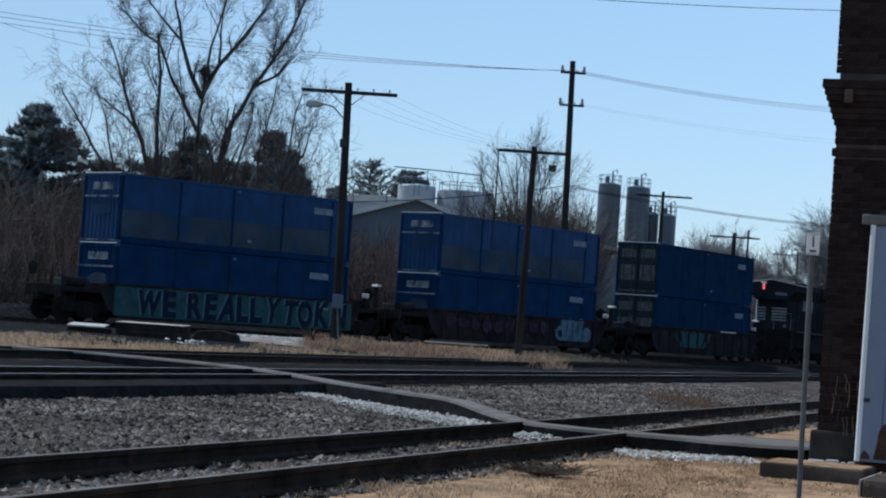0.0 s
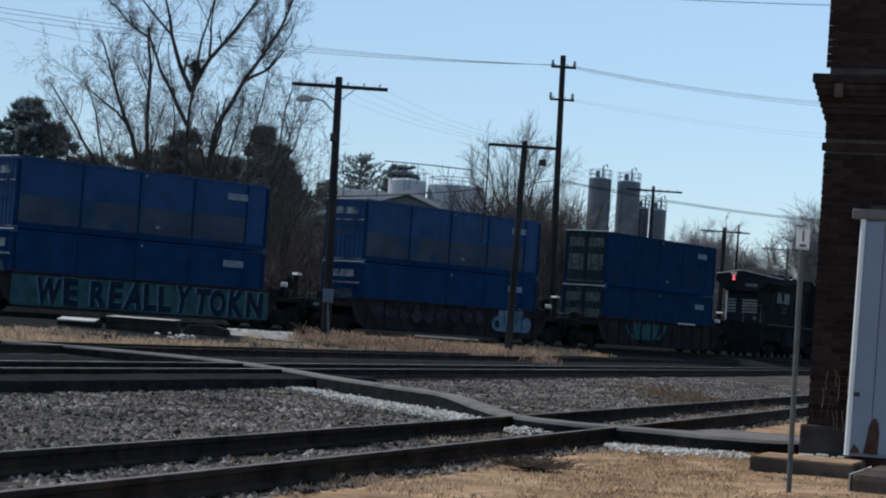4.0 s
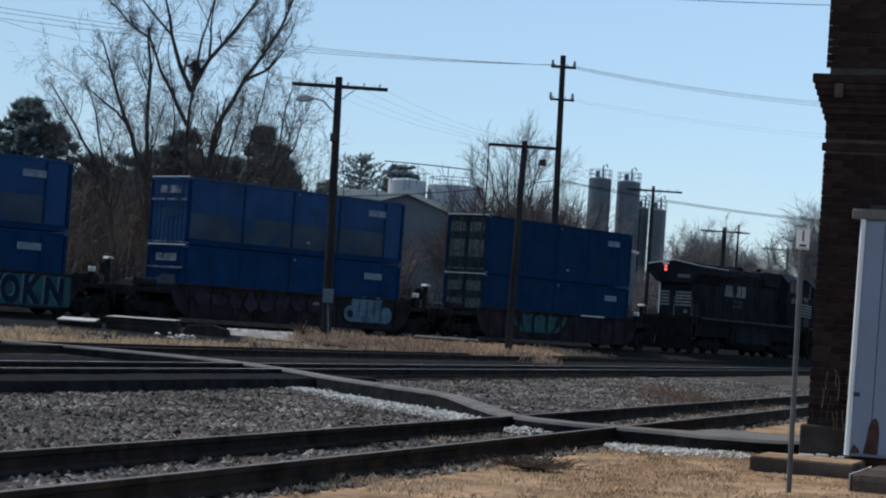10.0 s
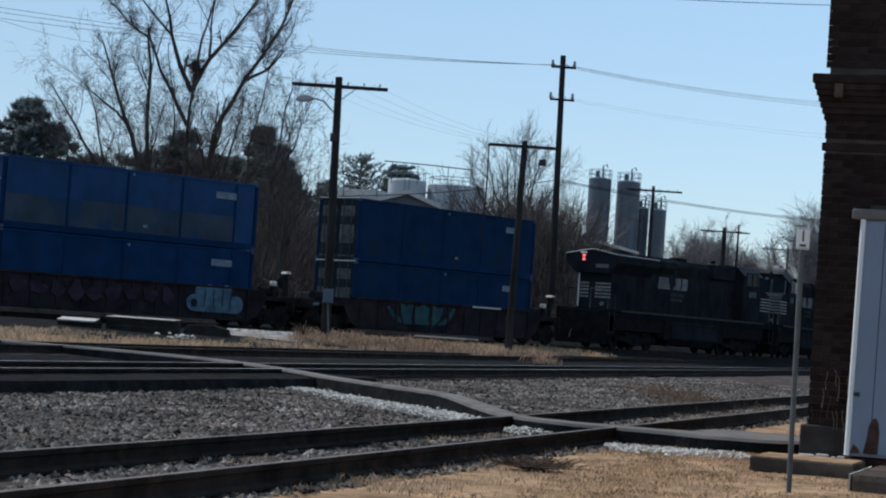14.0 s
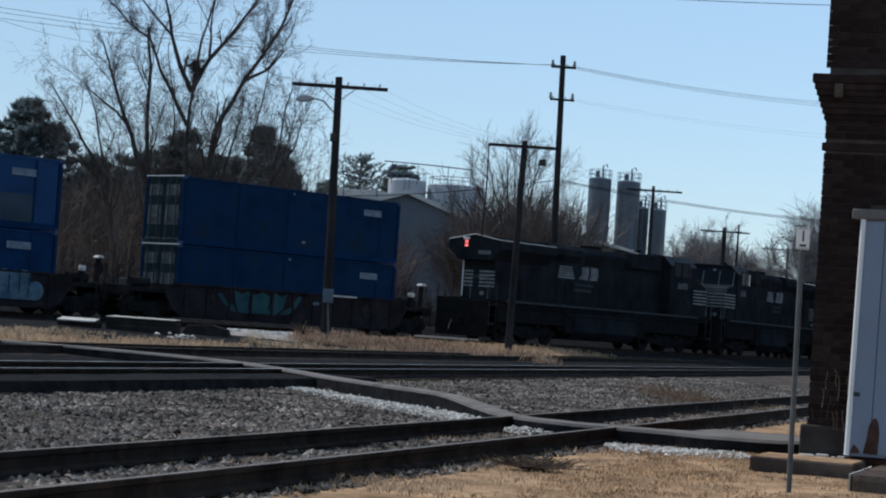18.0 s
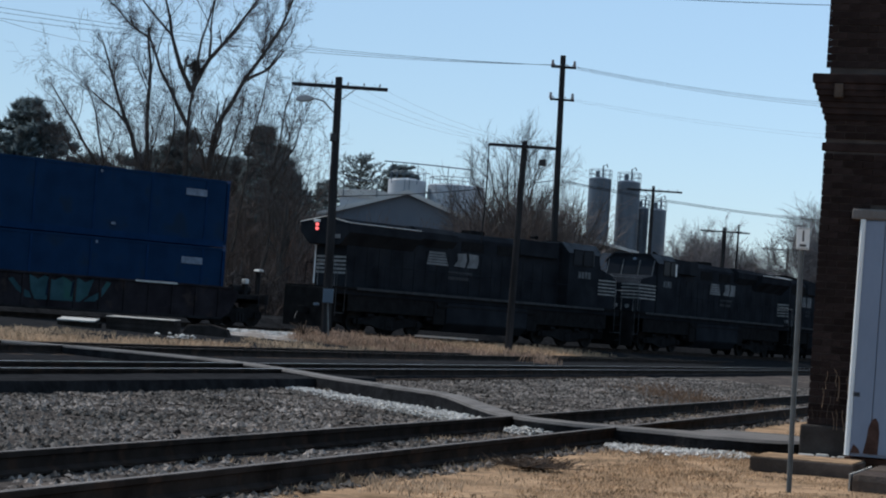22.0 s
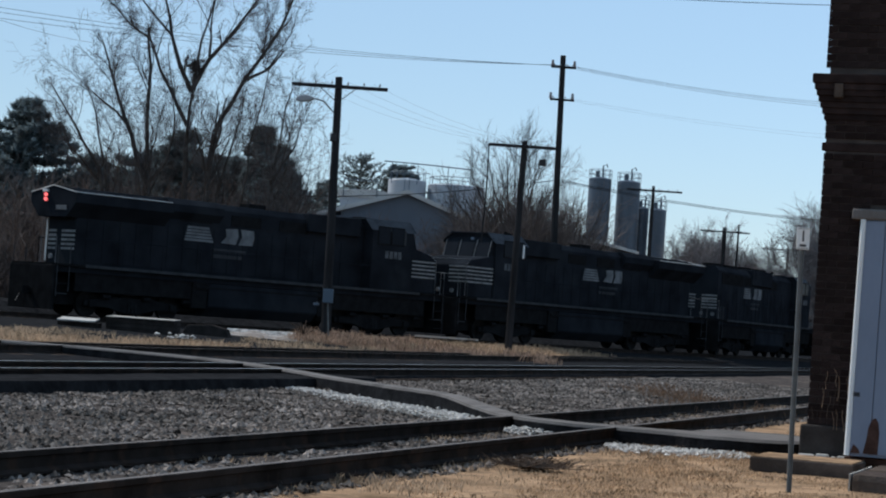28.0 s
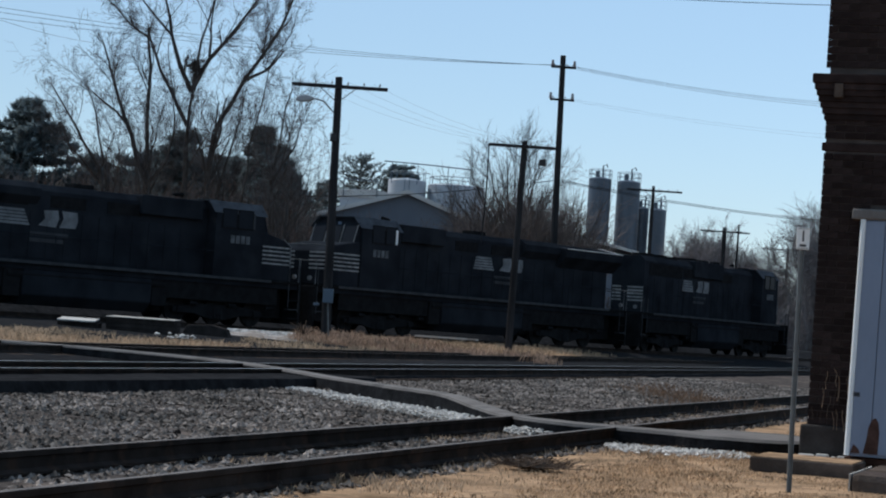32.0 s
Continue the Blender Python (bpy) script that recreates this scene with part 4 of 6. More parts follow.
def container(label, centre, low, doors, faded, group):
    """A 40-foot container: frame posts, ribbed side panels, end wall or doors, castings and stencil panels."""
    root = thing("container", label, "container", group)
    ROLLING.append((root, centre, 7.1))
    L, W, H = 6.08, 1.219, 2.72
    z0, z1 = low, low + H
    skin = DULLBLUE if doors else (BLUE if faded else NAVY)
    part("roof", box(-L + 0.03, L - 0.03, -W + 0.03, W - 0.03, z1 - 0.06, z1 - 0.01), skin, root)
    part("floor", box(-L + 0.03, L - 0.03, -W + 0.03, W - 0.03, z0 + 0.02, z0 + 0.15), BLUEDARK, root)
    for y in (-W, W):
        o = 0.05 if y < 0 else -0.05
        part("top_rail", box(-L, L, min(y, y + o), max(y, y + o), z1 - 0.11, z1 - 0.008), skin, root, bevel=0.008)
        # Upper containers' dark rail is taller, to imitate shade between the stacked pair.
        part("bottom_rail", box(-L, L, min(y, y + o), max(y, y + o), z0 + 0.01, z0 + (0.26 if faded else 0.16)), BLUEDARK, root, bevel=0.008)
        for x in (-L + 0.07, L - 0.07):
            part("corner_post", box(x - 0.07, x + 0.07, min(y, y + 2 * o), max(y, y + 2 * o), z0, z1), BLUEDARK, root, bevel=0.01)
        posts = (-L + 2.95, -L + 5.65, -L + 8.3, L - 1.15)
        for x in posts:
            part("side_post", box(x - 0.045, x + 0.045, min(y - o * 0.1, y + o), max(y - o * 0.1, y + o), z0 + 0.16, z1 - 0.11), BLUEDARK, root)
        stops = (-L + 0.14,) + posts + (L - 0.14,)
        for a, b in zip(stops, stops[1:]):
            a, b = a + 0.045, b - 0.045
            for lo, hi, m in ((z0 + (0.26 if faded else 0.16), z0 + (1.3 if faded and b - a > 1 else 0.9), FADED if faded and not doors and b - a > 1 else skin), (z0 + (1.3 if faded and b - a > 1 else 0.9), z1 - 0.11, skin)):
                s = Shape()
                n = max(2, int((b - a) / 0.14))
                top = []
                for i in range(n + 1):
                    x = a + (b - a) * i / n
                    top.append((x, y + o * (0.42 if (i // 2) % 2 else 0.56)))
                for zz in (lo, hi):
                    s.v += [(p[0], p[1], zz) for p in top] + [(p[0], p[1] + o * 0.4, zz) for p in top]
                k = len(top)
                for i in range(k - 1):
                    s.f += [(i, i + 1, 2 * k + i + 1, 2 * k + i), (k + i + 1, k + i, 3 * k + i, 3 * k + i + 1), (i + 1, i, k + i, k + i + 1), (2 * k + i, 2 * k + i + 1, 3 * k + i + 1, 3 * k + i)]
                part("side_panel", s, m, root)
        for x in (-L + 0.09, L - 0.09):
            for z in (z0, z1 - 0.118):
                part("corner_casting", box(x - 0.092, x + 0.092, min(y - o * 0.15, y + 3 * o), max(y - o * 0.15, y + 3 * o), z, z + 0.118), CASTING, root, bevel=0.01)
    yy = -W - 0.012
    part("stencil_panel", box(L - 2.2, L - 1.16, yy - 0.004, yy + 0.004, z1 - 0.74, z1 - 0.47), MARK, root, "pale stencilled number panel")
    part("small_plate", box(0.4, 0.6, yy - 0.004, yy + 0.004, z0 + 0.5, z0 + 0.6), MARK, root)
    part("small_plate", box(-0.25, -0.15, yy - 0.004, yy + 0.004, z1 - 0.25, z1 - 0.15), MARK, root)
    # ends
    part("end_wall", box(L - 0.06, L - 0.03, -W + 0.1, W - 0.1, z0 + 0.1, z1 - 0.1), skin, root)
    x = -L
    part("end_header", box(x, x + 0.1, -W + 0.1, W - 0.1, z1 - 0.12, z1 - 0.01), DOORDARK if doors else skin, root)
    part("end_sill", box(x, x + 0.1, -W + 0.1, W - 0.1, z0 + 0.01, z0 + 0.14), DOORDARK if doors else skin, root)
    # White strip paints the sun along the roof's front edge.
    part("roof_edge", box(x - 0.004, x + 0.05, -W + 0.02, W - 0.02, z1 - 0.012, z1 + 0.02), LITWHITE, root, "sunlit edge of the roof, painted white")
    if doors:
        for y in (-0.56, 0.56):
            leaf = part("door", box(x + 0.02, x + 0.07, y - 0.54, y + 0.54, z0 + 0.15, z1 - 0.13), DOORDARK, root, "dark container door", bevel=0.01)
            for k in (-0.25, 0.25):
                part("lock_rod", Shape().tube((x - 0.01, y + k, z0 + 0.1), (x - 0.01, y + k, z1 - 0.08), 0.02, sides=8), DIMSTEEL, leaf, "tarnished locking rod")
            part("door_handle", box(x - 0.04, x, y - 0.28, y + 0.28, z0 + 1.0, z0 + 1.05), DIMSTEEL, leaf)
            part("notice", box(x + 0.012, x + 0.02, y - 0.4, y + 0.4, z1 - 0.8, z1 - 0.35), BADGE, leaf, "pale stencilled notice")
            part("notice", box(x + 0.012, x + 0.02, y - 0.42, y + 0.42, z0 + 0.75, z0 + 1.55), BADGE, leaf, "grey panel on the door")
            part("door_seal", box(x + 0.01, x + 0.02, y - 0.5, y + 0.5, z0 + 0.17, z0 + 0.23), BADGE, leaf, "pale strip at the door's foot")
    else:
        ring = []
        for i in range(17):
            a = -W + 0.1 + (2 * W - 0.2) * i / 16
            ring += [(x + (0.03 if i % 2 else 0.045), a), (x + (0.045 if i % 2 else 0.03), a)]
        s = Shape().prism(ring[1:-1] + [(x + 0.08, W - 0.1), (x + 0.08, -W + 0.1)], "z", z0 + 0.14, z1 - 0.12)
        part("end_panel", s, skin, root, "ribbed blue end wall")
        part("stencil_panel", box(x + 0.006, x + 0.014, -0.7, 0.6, z1 - 0.66, z1 - 0.36), ENDMARK, root, "white stencilled number panel")
        # Bars and patch paint the glare on the plain end wall.
        part("end_bar", box(x - 0.01, x + 0.014, -W + 0.1, W - 0.1, z1 - 0.95, z1 - 0.88), ENDMARK, root, "glare bar painted across the end")
        part("end_bar", box(x - 0.012, x + 0.012, -W + 0.15, W - 0.12, z0 + 0.06, z0 + 0.12), ENDMARK, root, "glare bar painted across the end")
        part("scuff", Shape().prism([(-0.75, z1 - 1.55), (0.2, z1 - 1.7), (0.65, z1 - 1.4), (0.1, z1 - 1.15), (-0.6, z1 - 1.2)], "x", x + 0.022, x + 0.028), FADED, root, "pale glare painted on the end")
    return root


LOW, HIGH = 0.39, 3.13
STACKS = [(-4.05, "letters", False), (13.59, "bubble", False), (31.4, "plain", True)]
for mid, job, doors in STACKS:
    tint = {"letters": "rusty well car with teal graffiti lettering on its side", "bubble": "dark well car with rounded pale graffiti", "plain": "dark well car with a blue-green graffiti shape"}[job]
    well_car(tint, mid, job)
    container("blue steel container in the well of a car, lower of two", mid, LOW, doors, False, "stacked containers")
    container("blue container with faded grey lower panels" + (" and dark doors" if doors else ", upper of two"), mid, HIGH, doors, True, "stacked containers")


def locomotive(label, centre, length, modern, flip, half, cab_at, nose_len, emblem):
    """A hood-unit diesel; its cab is at +x unless flipped."""
    root = thing("locomotive", label, "locomotive", "coupled locomotives")
    ROLLING.append((root, centre, half))
    E = length / 2 - 0.45
    W = -1 if flip else 1

    def bx(x0, x1, *r):
        return (min(x0 * W, x1 * W), max(x0 * W, x1 * W), *r)

    deck = 1.96
    part("underframe", box(-E, E, -1.35, 1.35, deck - 0.32, deck - 0.08), BLACK, root, bevel=0.02)
    part("walkway", box(-E, E, -1.52, 1.52, deck - 0.08, deck), GRIME, root)
    for y in (-1.53, 1.53):
        part("sill_stripe", box(-E + 1.3, E - 1.6, y - 0.012, y + 0.012, deck - 0.1, deck + 0.01), LOGODIM, root, "thin pale edge along the walkway")
    rear = -E + 1.15
    cab0, cab1 = E - cab_at, E - cab_at + 2.5
    hood_top = 4.9
    hw = 0.92
    part("engine_hood", Shape().prism([(-hw, deck), (hw, deck), (hw, hood_top - 0.25), (hw - 0.25, hood_top), (-hw + 0.25, hood_top), (-hw, hood_top - 0.25)], "x", *sorted((rear * W, cab0 * W))), BLACK, root, "long black engine hood", bevel=0.02)
    n = int((cab0 - rear - 1) / 0.78)
    for i in range(n):
        x = rear + 0.5 + 0.78 * i
        for y in (-1, 1):
            part("hood_door", box(*bx(x, x + 0.7), *sorted((y * hw, y * (hw + 0.02))), deck + 0.12, hood_top - 1.05), BLACK, root, bevel=0.006)
    for y in (-1, 1):
        for k in range(3):
            x = rear + 5 + 2.6 * k
            part("vent_grille", box(*bx(x, x + 1.6), *sorted((y * hw, y * (hw + 0.025))), hood_top - 0.85, hood_top - 0.4), GRIME, root)
    if modern:
        # flared radiator wings over the rear of the hood
        part("radiator", Shape().prism([(-hw, 3.75), (hw, 3.75), (1.5, 4.3), (1.5, 4.68), (0, 4.94), (-1.5, 4.68), (-1.5, 4.3)], "x", *sorted(((rear - 0.5) * W, (rear + 4.2) * W))), BLACK, root, "flared radiator wings", bevel=0.02)
        # White line imitates sunlight on the radiator's roof edges.
        part("roof_edge", Shape().run([((rear - 0.5) * W, 1.5, 4.7), ((rear - 0.5) * W, 0, 4.96), ((rear - 0.5) * W, -1.5, 4.7), ((rear + 4.1) * W, -1.5, 4.7)], 0.022, 5), STRIPE, root, "radiator roof edge, painted white as sunlit")
        # The upright's white stands for sun falling on the post.
        part("corner_rail", Shape().tube(((rear - 0.06) * W, 0.9, deck + 0.1), ((rear - 0.06) * W, 0.9, deck + 1.75), 0.035, sides=6), LITWHITE, root, "upright on the hood end, white as if sunlit")
        part("lamp_bracket", box(*bx(rear - 0.6, rear - 0.5), 0.3, 0.62, 4.7, 4.8), LITWHITE, root, "white lamp bracket", bevel=0.01)
        part("radiator_step", Shape().prism([(-hw, 4.1), (hw, 4.1), (1.2, 4.4), (1.2, 4.7), (0.9, 4.93), (-0.9, 4.93), (-1.2, 4.7), (-1.2, 4.4)], "x", *sorted(((rear + 4.2) * W, (rear + 7.0) * W))), BLACK, root, bevel=0.02)
        part("exhaust_stack", box(*bx(rear + 9.0, rear + 9.9), -0.35, 0.35, hood_top, hood_top + 0.2), GRIME, root, bevel=0.03)
        part("dynamic_brake", box(*bx(cab0 - 3.4, cab0 - 0.4), -1.15, 1.15, hood_top - 0.75, hood_top + 0.03), BLACK, root, bevel=0.05)
    else:
        for k in range(3):
            part("fan", Shape().tube(((rear + 1.6 + 1.5 * k) * W, 0, hood_top), ((rear + 1.6 + 1.5 * k) * W, 0, hood_top + 0.18), 0.6, 0.58, sides=16), GRIME, root, smooth=True)
        part("dynamic_brake", box(*bx(rear + 6.2, rear + 10.2), -1.08, 1.08, hood_top - 0.8, hood_top + 0.1), BLACK, root, bevel=0.05)
        for k in range(2):
            part("fan", Shape().tube(((rear + 7.2 + 1.8 * k) * W, 0, hood_top + 0.1), ((rear + 7.2 + 1.8 * k) * W, 0, hood_top + 0.25), 0.6, 0.58, sides=16), GRIME, root, smooth=True)
        part("radiator_grille", box(*bx(rear + 0.6, rear + 4.8), -hw - 0.03, hw + 0.03, hood_top - 0.95, hood_top - 0.35), GRIME, root)
        part("exhaust_stack", Shape().tube(((rear + 11.4) * W, 0, hood_top), ((rear + 11.4) * W, 0, hood_top + 0.3), 0.28, sides=10), GRIME, root)
    cw, ct = 1.5, 5.0
    cab = part("cab", Shape().prism([(-cw, deck), (cw, deck), (cw, ct - 0.45), (cw - 0.45, ct), (-cw + 0.45, ct), (-cw, ct - 0.45)], "x", *sorted((cab0 * W, cab1 * W))), BLACK, root, "black driver's cab", bevel=0.03)
    # Roof colour is paler than the cab to carry the skylight on it.
    part("cab_roof", Shape().prism([(-cw - 0.03, ct - 0.47), (-cw + 0.44, ct + 0.03), (cw - 0.44, ct + 0.03), (cw + 0.03, ct - 0.47), (cw - 0.46, ct - 0.01), (-cw + 0.46, ct - 0.01)], "x", *sorted(((cab0 - 0.1) * W, (cab1 + 0.15) * W))), ROOFSKYLIT, cab, "cab roof, skylight painted in as blue-grey")
    for y in (-1, 1):
        for a, b in ((cab0 + 0.35, cab0 + 1.0), (cab0 + 1.15, cab0 + 1.85)):
            part("window_frame", box(*bx(a - 0.05, b + 0.05), *sorted((y * cw, y * (cw + 0.02))), 3.92, 4.72), GRIME, cab)
            part("window_pane", box(*bx(a, b), *sorted((y * (cw + 0.02), y * (cw + 0.03))), 3.97, 4.67), GLASS, cab, "dark side window")
        # Added strip imitates bright sky through the window, whitest on the flipped cab.
        part("window_post", box(*bx(cab0 + (0.3 if flip else 1.88), cab0 + (0.42 if flip else 1.97)), *sorted((y * (cw + 0.02), y * (cw + 0.06))), 3.98, 4.6), LITWHITE if flip else LOGODIM, cab, "pale strip for brightness at the side window")
        for k in range(4):
            part("number_bar", box(*bx(cab0 + 0.8 + 0.26 * k, cab0 + 0.99 + 0.26 * k), *sorted((y * cw, y * (cw + 0.012))), 3.34, 3.66), BADGE, cab, "pale road-number bar")
    for y in (-0.95, 0.0, 0.95):
        part("windscreen", Shape().prism([((cab1 + 0.33) * W, 3.85), ((cab1 + 0.08) * W, 4.62), ((cab1 + 0.11) * W, 4.64), ((cab1 + 0.36) * W, 3.87)][::W], "y", y - 0.38, y + 0.38), GLASS, cab, "dark windscreen")
    part("cab_front", Shape().prism([(cab1 * W, deck), ((cab1 + 0.34) * W, deck), ((cab1 + 0.34) * W, 3.8), ((cab1 + 0.05) * W, 4.7), (cab1 * W, ct - 0.2)][::W], "y", -1.36, 1.36), BLACK, cab, "sloping cab front", bevel=0.03)
    # Posts are lightened for sunlight, more so on the flipped cab.
    for y in (-1.3, -0.47, 0.47, 1.3):
        part("windscreen_post", Shape().tube(((cab1 + 0.36) * W, y, 3.82), ((cab1 + 0.09) * W, y, 4.66), 0.03, sides=6), LOGO if flip else LOGODIM, cab, "windscreen post, lightened for the sun on it")
    nose_w = 1.42 if modern or flip else 0.95
    part("nose", Shape().prism([(cab1 * W, deck), ((cab1 + nose_len) * W, deck), ((cab1 + nose_len) * W, 3.4), ((cab1 + nose_len - 0.35) * W, 3.66), (cab1 * W, 3.95)][::W], "y", -nose_w, nose_w), BLACK, root, "short black nose", bevel=0.05)
    tip = cab1 + nose_len
    # Thin pale tube paints the highlight along the nose edges.
    part("nose_edge", Shape().run([((tip + 0.01) * W, -nose_w, 2.0), ((tip + 0.01) * W, -nose_w, 3.41), ((tip - 0.34) * W, -nose_w * 0.98, 3.68), ((tip - 0.34) * W, nose_w * 0.98, 3.68), ((tip + 0.01) * W, nose_w, 3.41), ((tip + 0.01) * W, nose_w, 2.0)], 0.014, 5), LOGO, root, "edge highlight painted round the nose")
    for k in range(5):
        z = 2.62 + 0.17 * k
        for y in (-1, 1):
            part("nose_stripe", box(*bx(cab1 + 0.02, cab1 + nose_len - 0.05), *sorted((y * nose_w, y * (nose_w + 0.008))), z, z + 0.07), NOSEWHITE, root, "white stripe on the nose")
        for y0, y1 in ((-nose_w, -0.45), (0.45, nose_w)):
            part("nose_stripe", box(*bx(cab1 + nose_len, cab1 + nose_len + 0.008), y0, y1, z, z + 0.075), NOSEWHITE, root)
        for y0, y1 in ((-0.9, -0.02), (0.35, 0.86)):
            part("end_stripe", box(*bx(rear - 0.01, rear), y0, y1, z - 0.1, z - 0.01), NOSEWHITE, root, "white stripe on the hood end")
    # emblem: striped block with a dark gap and two slanted shapes, and faint small bars below
    for y in (-1, 1):
        f0, f1 = sorted((y * (hw + 0.022), y * (hw + 0.032)))
        for k in range(5):
            z = 3.3 + 0.125 * k
            part("emblem_bar", Shape().prism([(emblem + 0.03 * k, z), (emblem + 1.5 - 0.06 * k, z), (emblem + 1.47 - 0.06 * k, z + 0.095), (emblem + 0.03 + 0.03 * k, z + 0.095)], "y", f0, f1), LOGO, root)
        o = emblem + 2.05
        part("emblem_shape", Shape().prism([(o - 0.15, 3.33), (o + 0.62, 3.30), (o + 0.75, 3.65), (o + 0.68, 3.95), (o + 0.05, 3.91), (o + 0.12, 3.60)], "y", f0, f1), LOGO, root, "slanted pale emblem shape")
        part("emblem_shape", Shape().prism([(o + 0.78, 3.30), (o + 1.5, 3.32), (o + 1.6, 3.60), (o + 1.55, 3.93), (o + 0.86, 3.95), (o + 0.95, 3.65)], "y", f0, f1), LOGO, root, "slanted pale emblem shape")
        for k in range(2):
            part("faint_bar", box(o - 0.5, o + 1.2 - 0.2 * k, f0, f1, 2.94 - 0.24 * k, 3.08 - 0.24 * k), LOGODIM, root)
    # ends: pilots, steps, rails, couplers
    for w in (-1, 1):
        part("pilot", Shape().prism([(-1.45, 0.2), (1.45, 0.2), (1.45, deck - 0.08), (-1.45, deck - 0.08)], "x", *sorted((w * (E - 0.02), w * (E + 0.1)))), GRIME, root, bevel=0.02)
        coupler(root, w * (E + 0.4), w)
        for y in (-1, 1):
            for k in range(3):
                part("step", box(*sorted((w * (E - 0.55), w * (E - 0.05))), *sorted((y * 1.2, y * 1.5)), 0.42 + 0.38 * k, 0.46 + 0.38 * k), LOGODIM if k == 1 else GRIME, root)
            part("hand_rail", Shape().run([(w * (E - 0.6), y * 1.48, 0.9), (w * (E - 0.6), y * 1.48, 2.65), (w * (E - 0.05), y * 1.48, 2.65), (w * (E - 0.05), y * 1.48, 0.7)], 0.02, 6), LOGODIM, root, "worn grab rail by the steps")
        # Pale paint on the end rail imitates the sun on it.
        part("hand_rail", Shape().run([(w * (E + 0.02), -1.4, deck), (w * (E + 0.02), -1.4, deck + 1.0), (w * (E + 0.02), -0.4, deck + 1.0), (w * (E + 0.02), -0.4, deck)], 0.018, 6), LOGO, root, "end hand rail, lightened as sunlit")
        part("ditch_light", Shape().tube((w * (E - 0.02), -1.05, deck + 0.25), (w * (E + 0.06), -1.05, deck + 0.25), 0.1, sides=10), LOGO, root)
        part("hose", Shape().run([(w * (E + 0.1), 0.5, 0.9), (w * (E + 0.3), 0.5, 0.6), (w * (E + 0.42), 0.42, 0.45)], 0.025, 6), IRON, root)
    for y in (-1, 1):
        s = Shape()
        x = rear
        while x < cab0:
            s.tube((x * W, y * 1.48, deck), (x * W, y * 1.48, deck + 1.0), 0.016, sides=5)
            x += 1.9
        s.tube((rear * W, y * 1.48, deck + 1.0), (cab0 * W, y * 1.48, deck + 1.0), 0.018, sides=5)
        part("hand_rail", s, BLACK, root)
    # Dark beam and plates are added to close see-through gaps under the deck.
    part("main_frame", box(-E + 0.3, E - 0.3, -0.62, 0.62, 0.42, deck - 0.3), GRIME, root)
    for w in (-1, 1):
        for y in (-1, 1):
            part("sand_box", box(*sorted((w * 3.0, w * 3.75)), *sorted((y * 0.7, y * 1.35)), 0.6, deck - 0.32), GRIME, root, bevel=0.03)
            part("skirt_plate", box(*sorted((w * (half - 2.9), w * (half + 2.9))), *sorted((y * 1.24, y * 1.28)), 0.95, deck - 0.32), GRIME, root)
    part("fuel_tank", Shape().prism([(-1.0, 0.3), (1.0, 0.3), (1.4, 0.7), (1.4, deck - 0.33), (-1.4, deck - 0.33), (-1.4, 0.7)], "x", -2.95, 2.95), BLACK, root, bevel=0.05)
    for y in (-1, 1):
        part("air_reservoir", Shape().tube((-3.6, y * 1.25, 1.45), (3.6, y * 1.25, 1.45), 0.16, sides=10), GRIME, root, smooth=True)
    part("headlight", Shape().tube((cab1 * W, -0.13, ct - 0.3), ((cab1 + 0.06) * W, -0.13, ct - 0.3), 0.1, sides=10), MARK, root)
    part("horn", Shape().tube(((cab0 - 1.0) * W, 0.2, hood_top + 0.25), ((cab0 - 0.5) * W, 0.2, hood_top + 0.28), 0.04, 0.1, sides=8), GRIME, root)
    part("aerial", Shape().box((cab0 + 0.6) * W - 0.25, (cab0 + 0.6) * W + 0.25, -0.3, 0.3, ct, ct + 0.1), GRIME, root, bevel=0.02)
    for w in (-1, 1):
        bogie(root, w * half, 3, 1.95, 0.51, heavy=True)
    return root, rear, E


rear_unit, rr, re = locomotive("black diesel locomotive with flared radiators and a white emblem", 53.5, 21.75, True, False, 6.5, 4.63, 1.55, -4.05)
for z in (4.6, 4.42):
    part("marker_lamp", Shape().tube((rr - 0.5, 0.45, z), (rr - 0.58, 0.45, z), 0.07, sides=12), REDLAMP, rear_unit, "glowing red marker lamp")
part("number_board", box(rr - 0.53, rr - 0.5, -0.95, -0.25, 4.02, 4.2), LOGO, rear_unit, "pale number board")
locomotive("black diesel locomotive, wide cab facing the cars, white nose stripes", 75.8, 23.3, True, True, 6.7, 5.1, 2.1, -0.4)
locomotive("black diesel locomotive leading, cab at its far end", 98.6, 21.75, False, False, 6.5, 4.63, 1.55, -4.4)


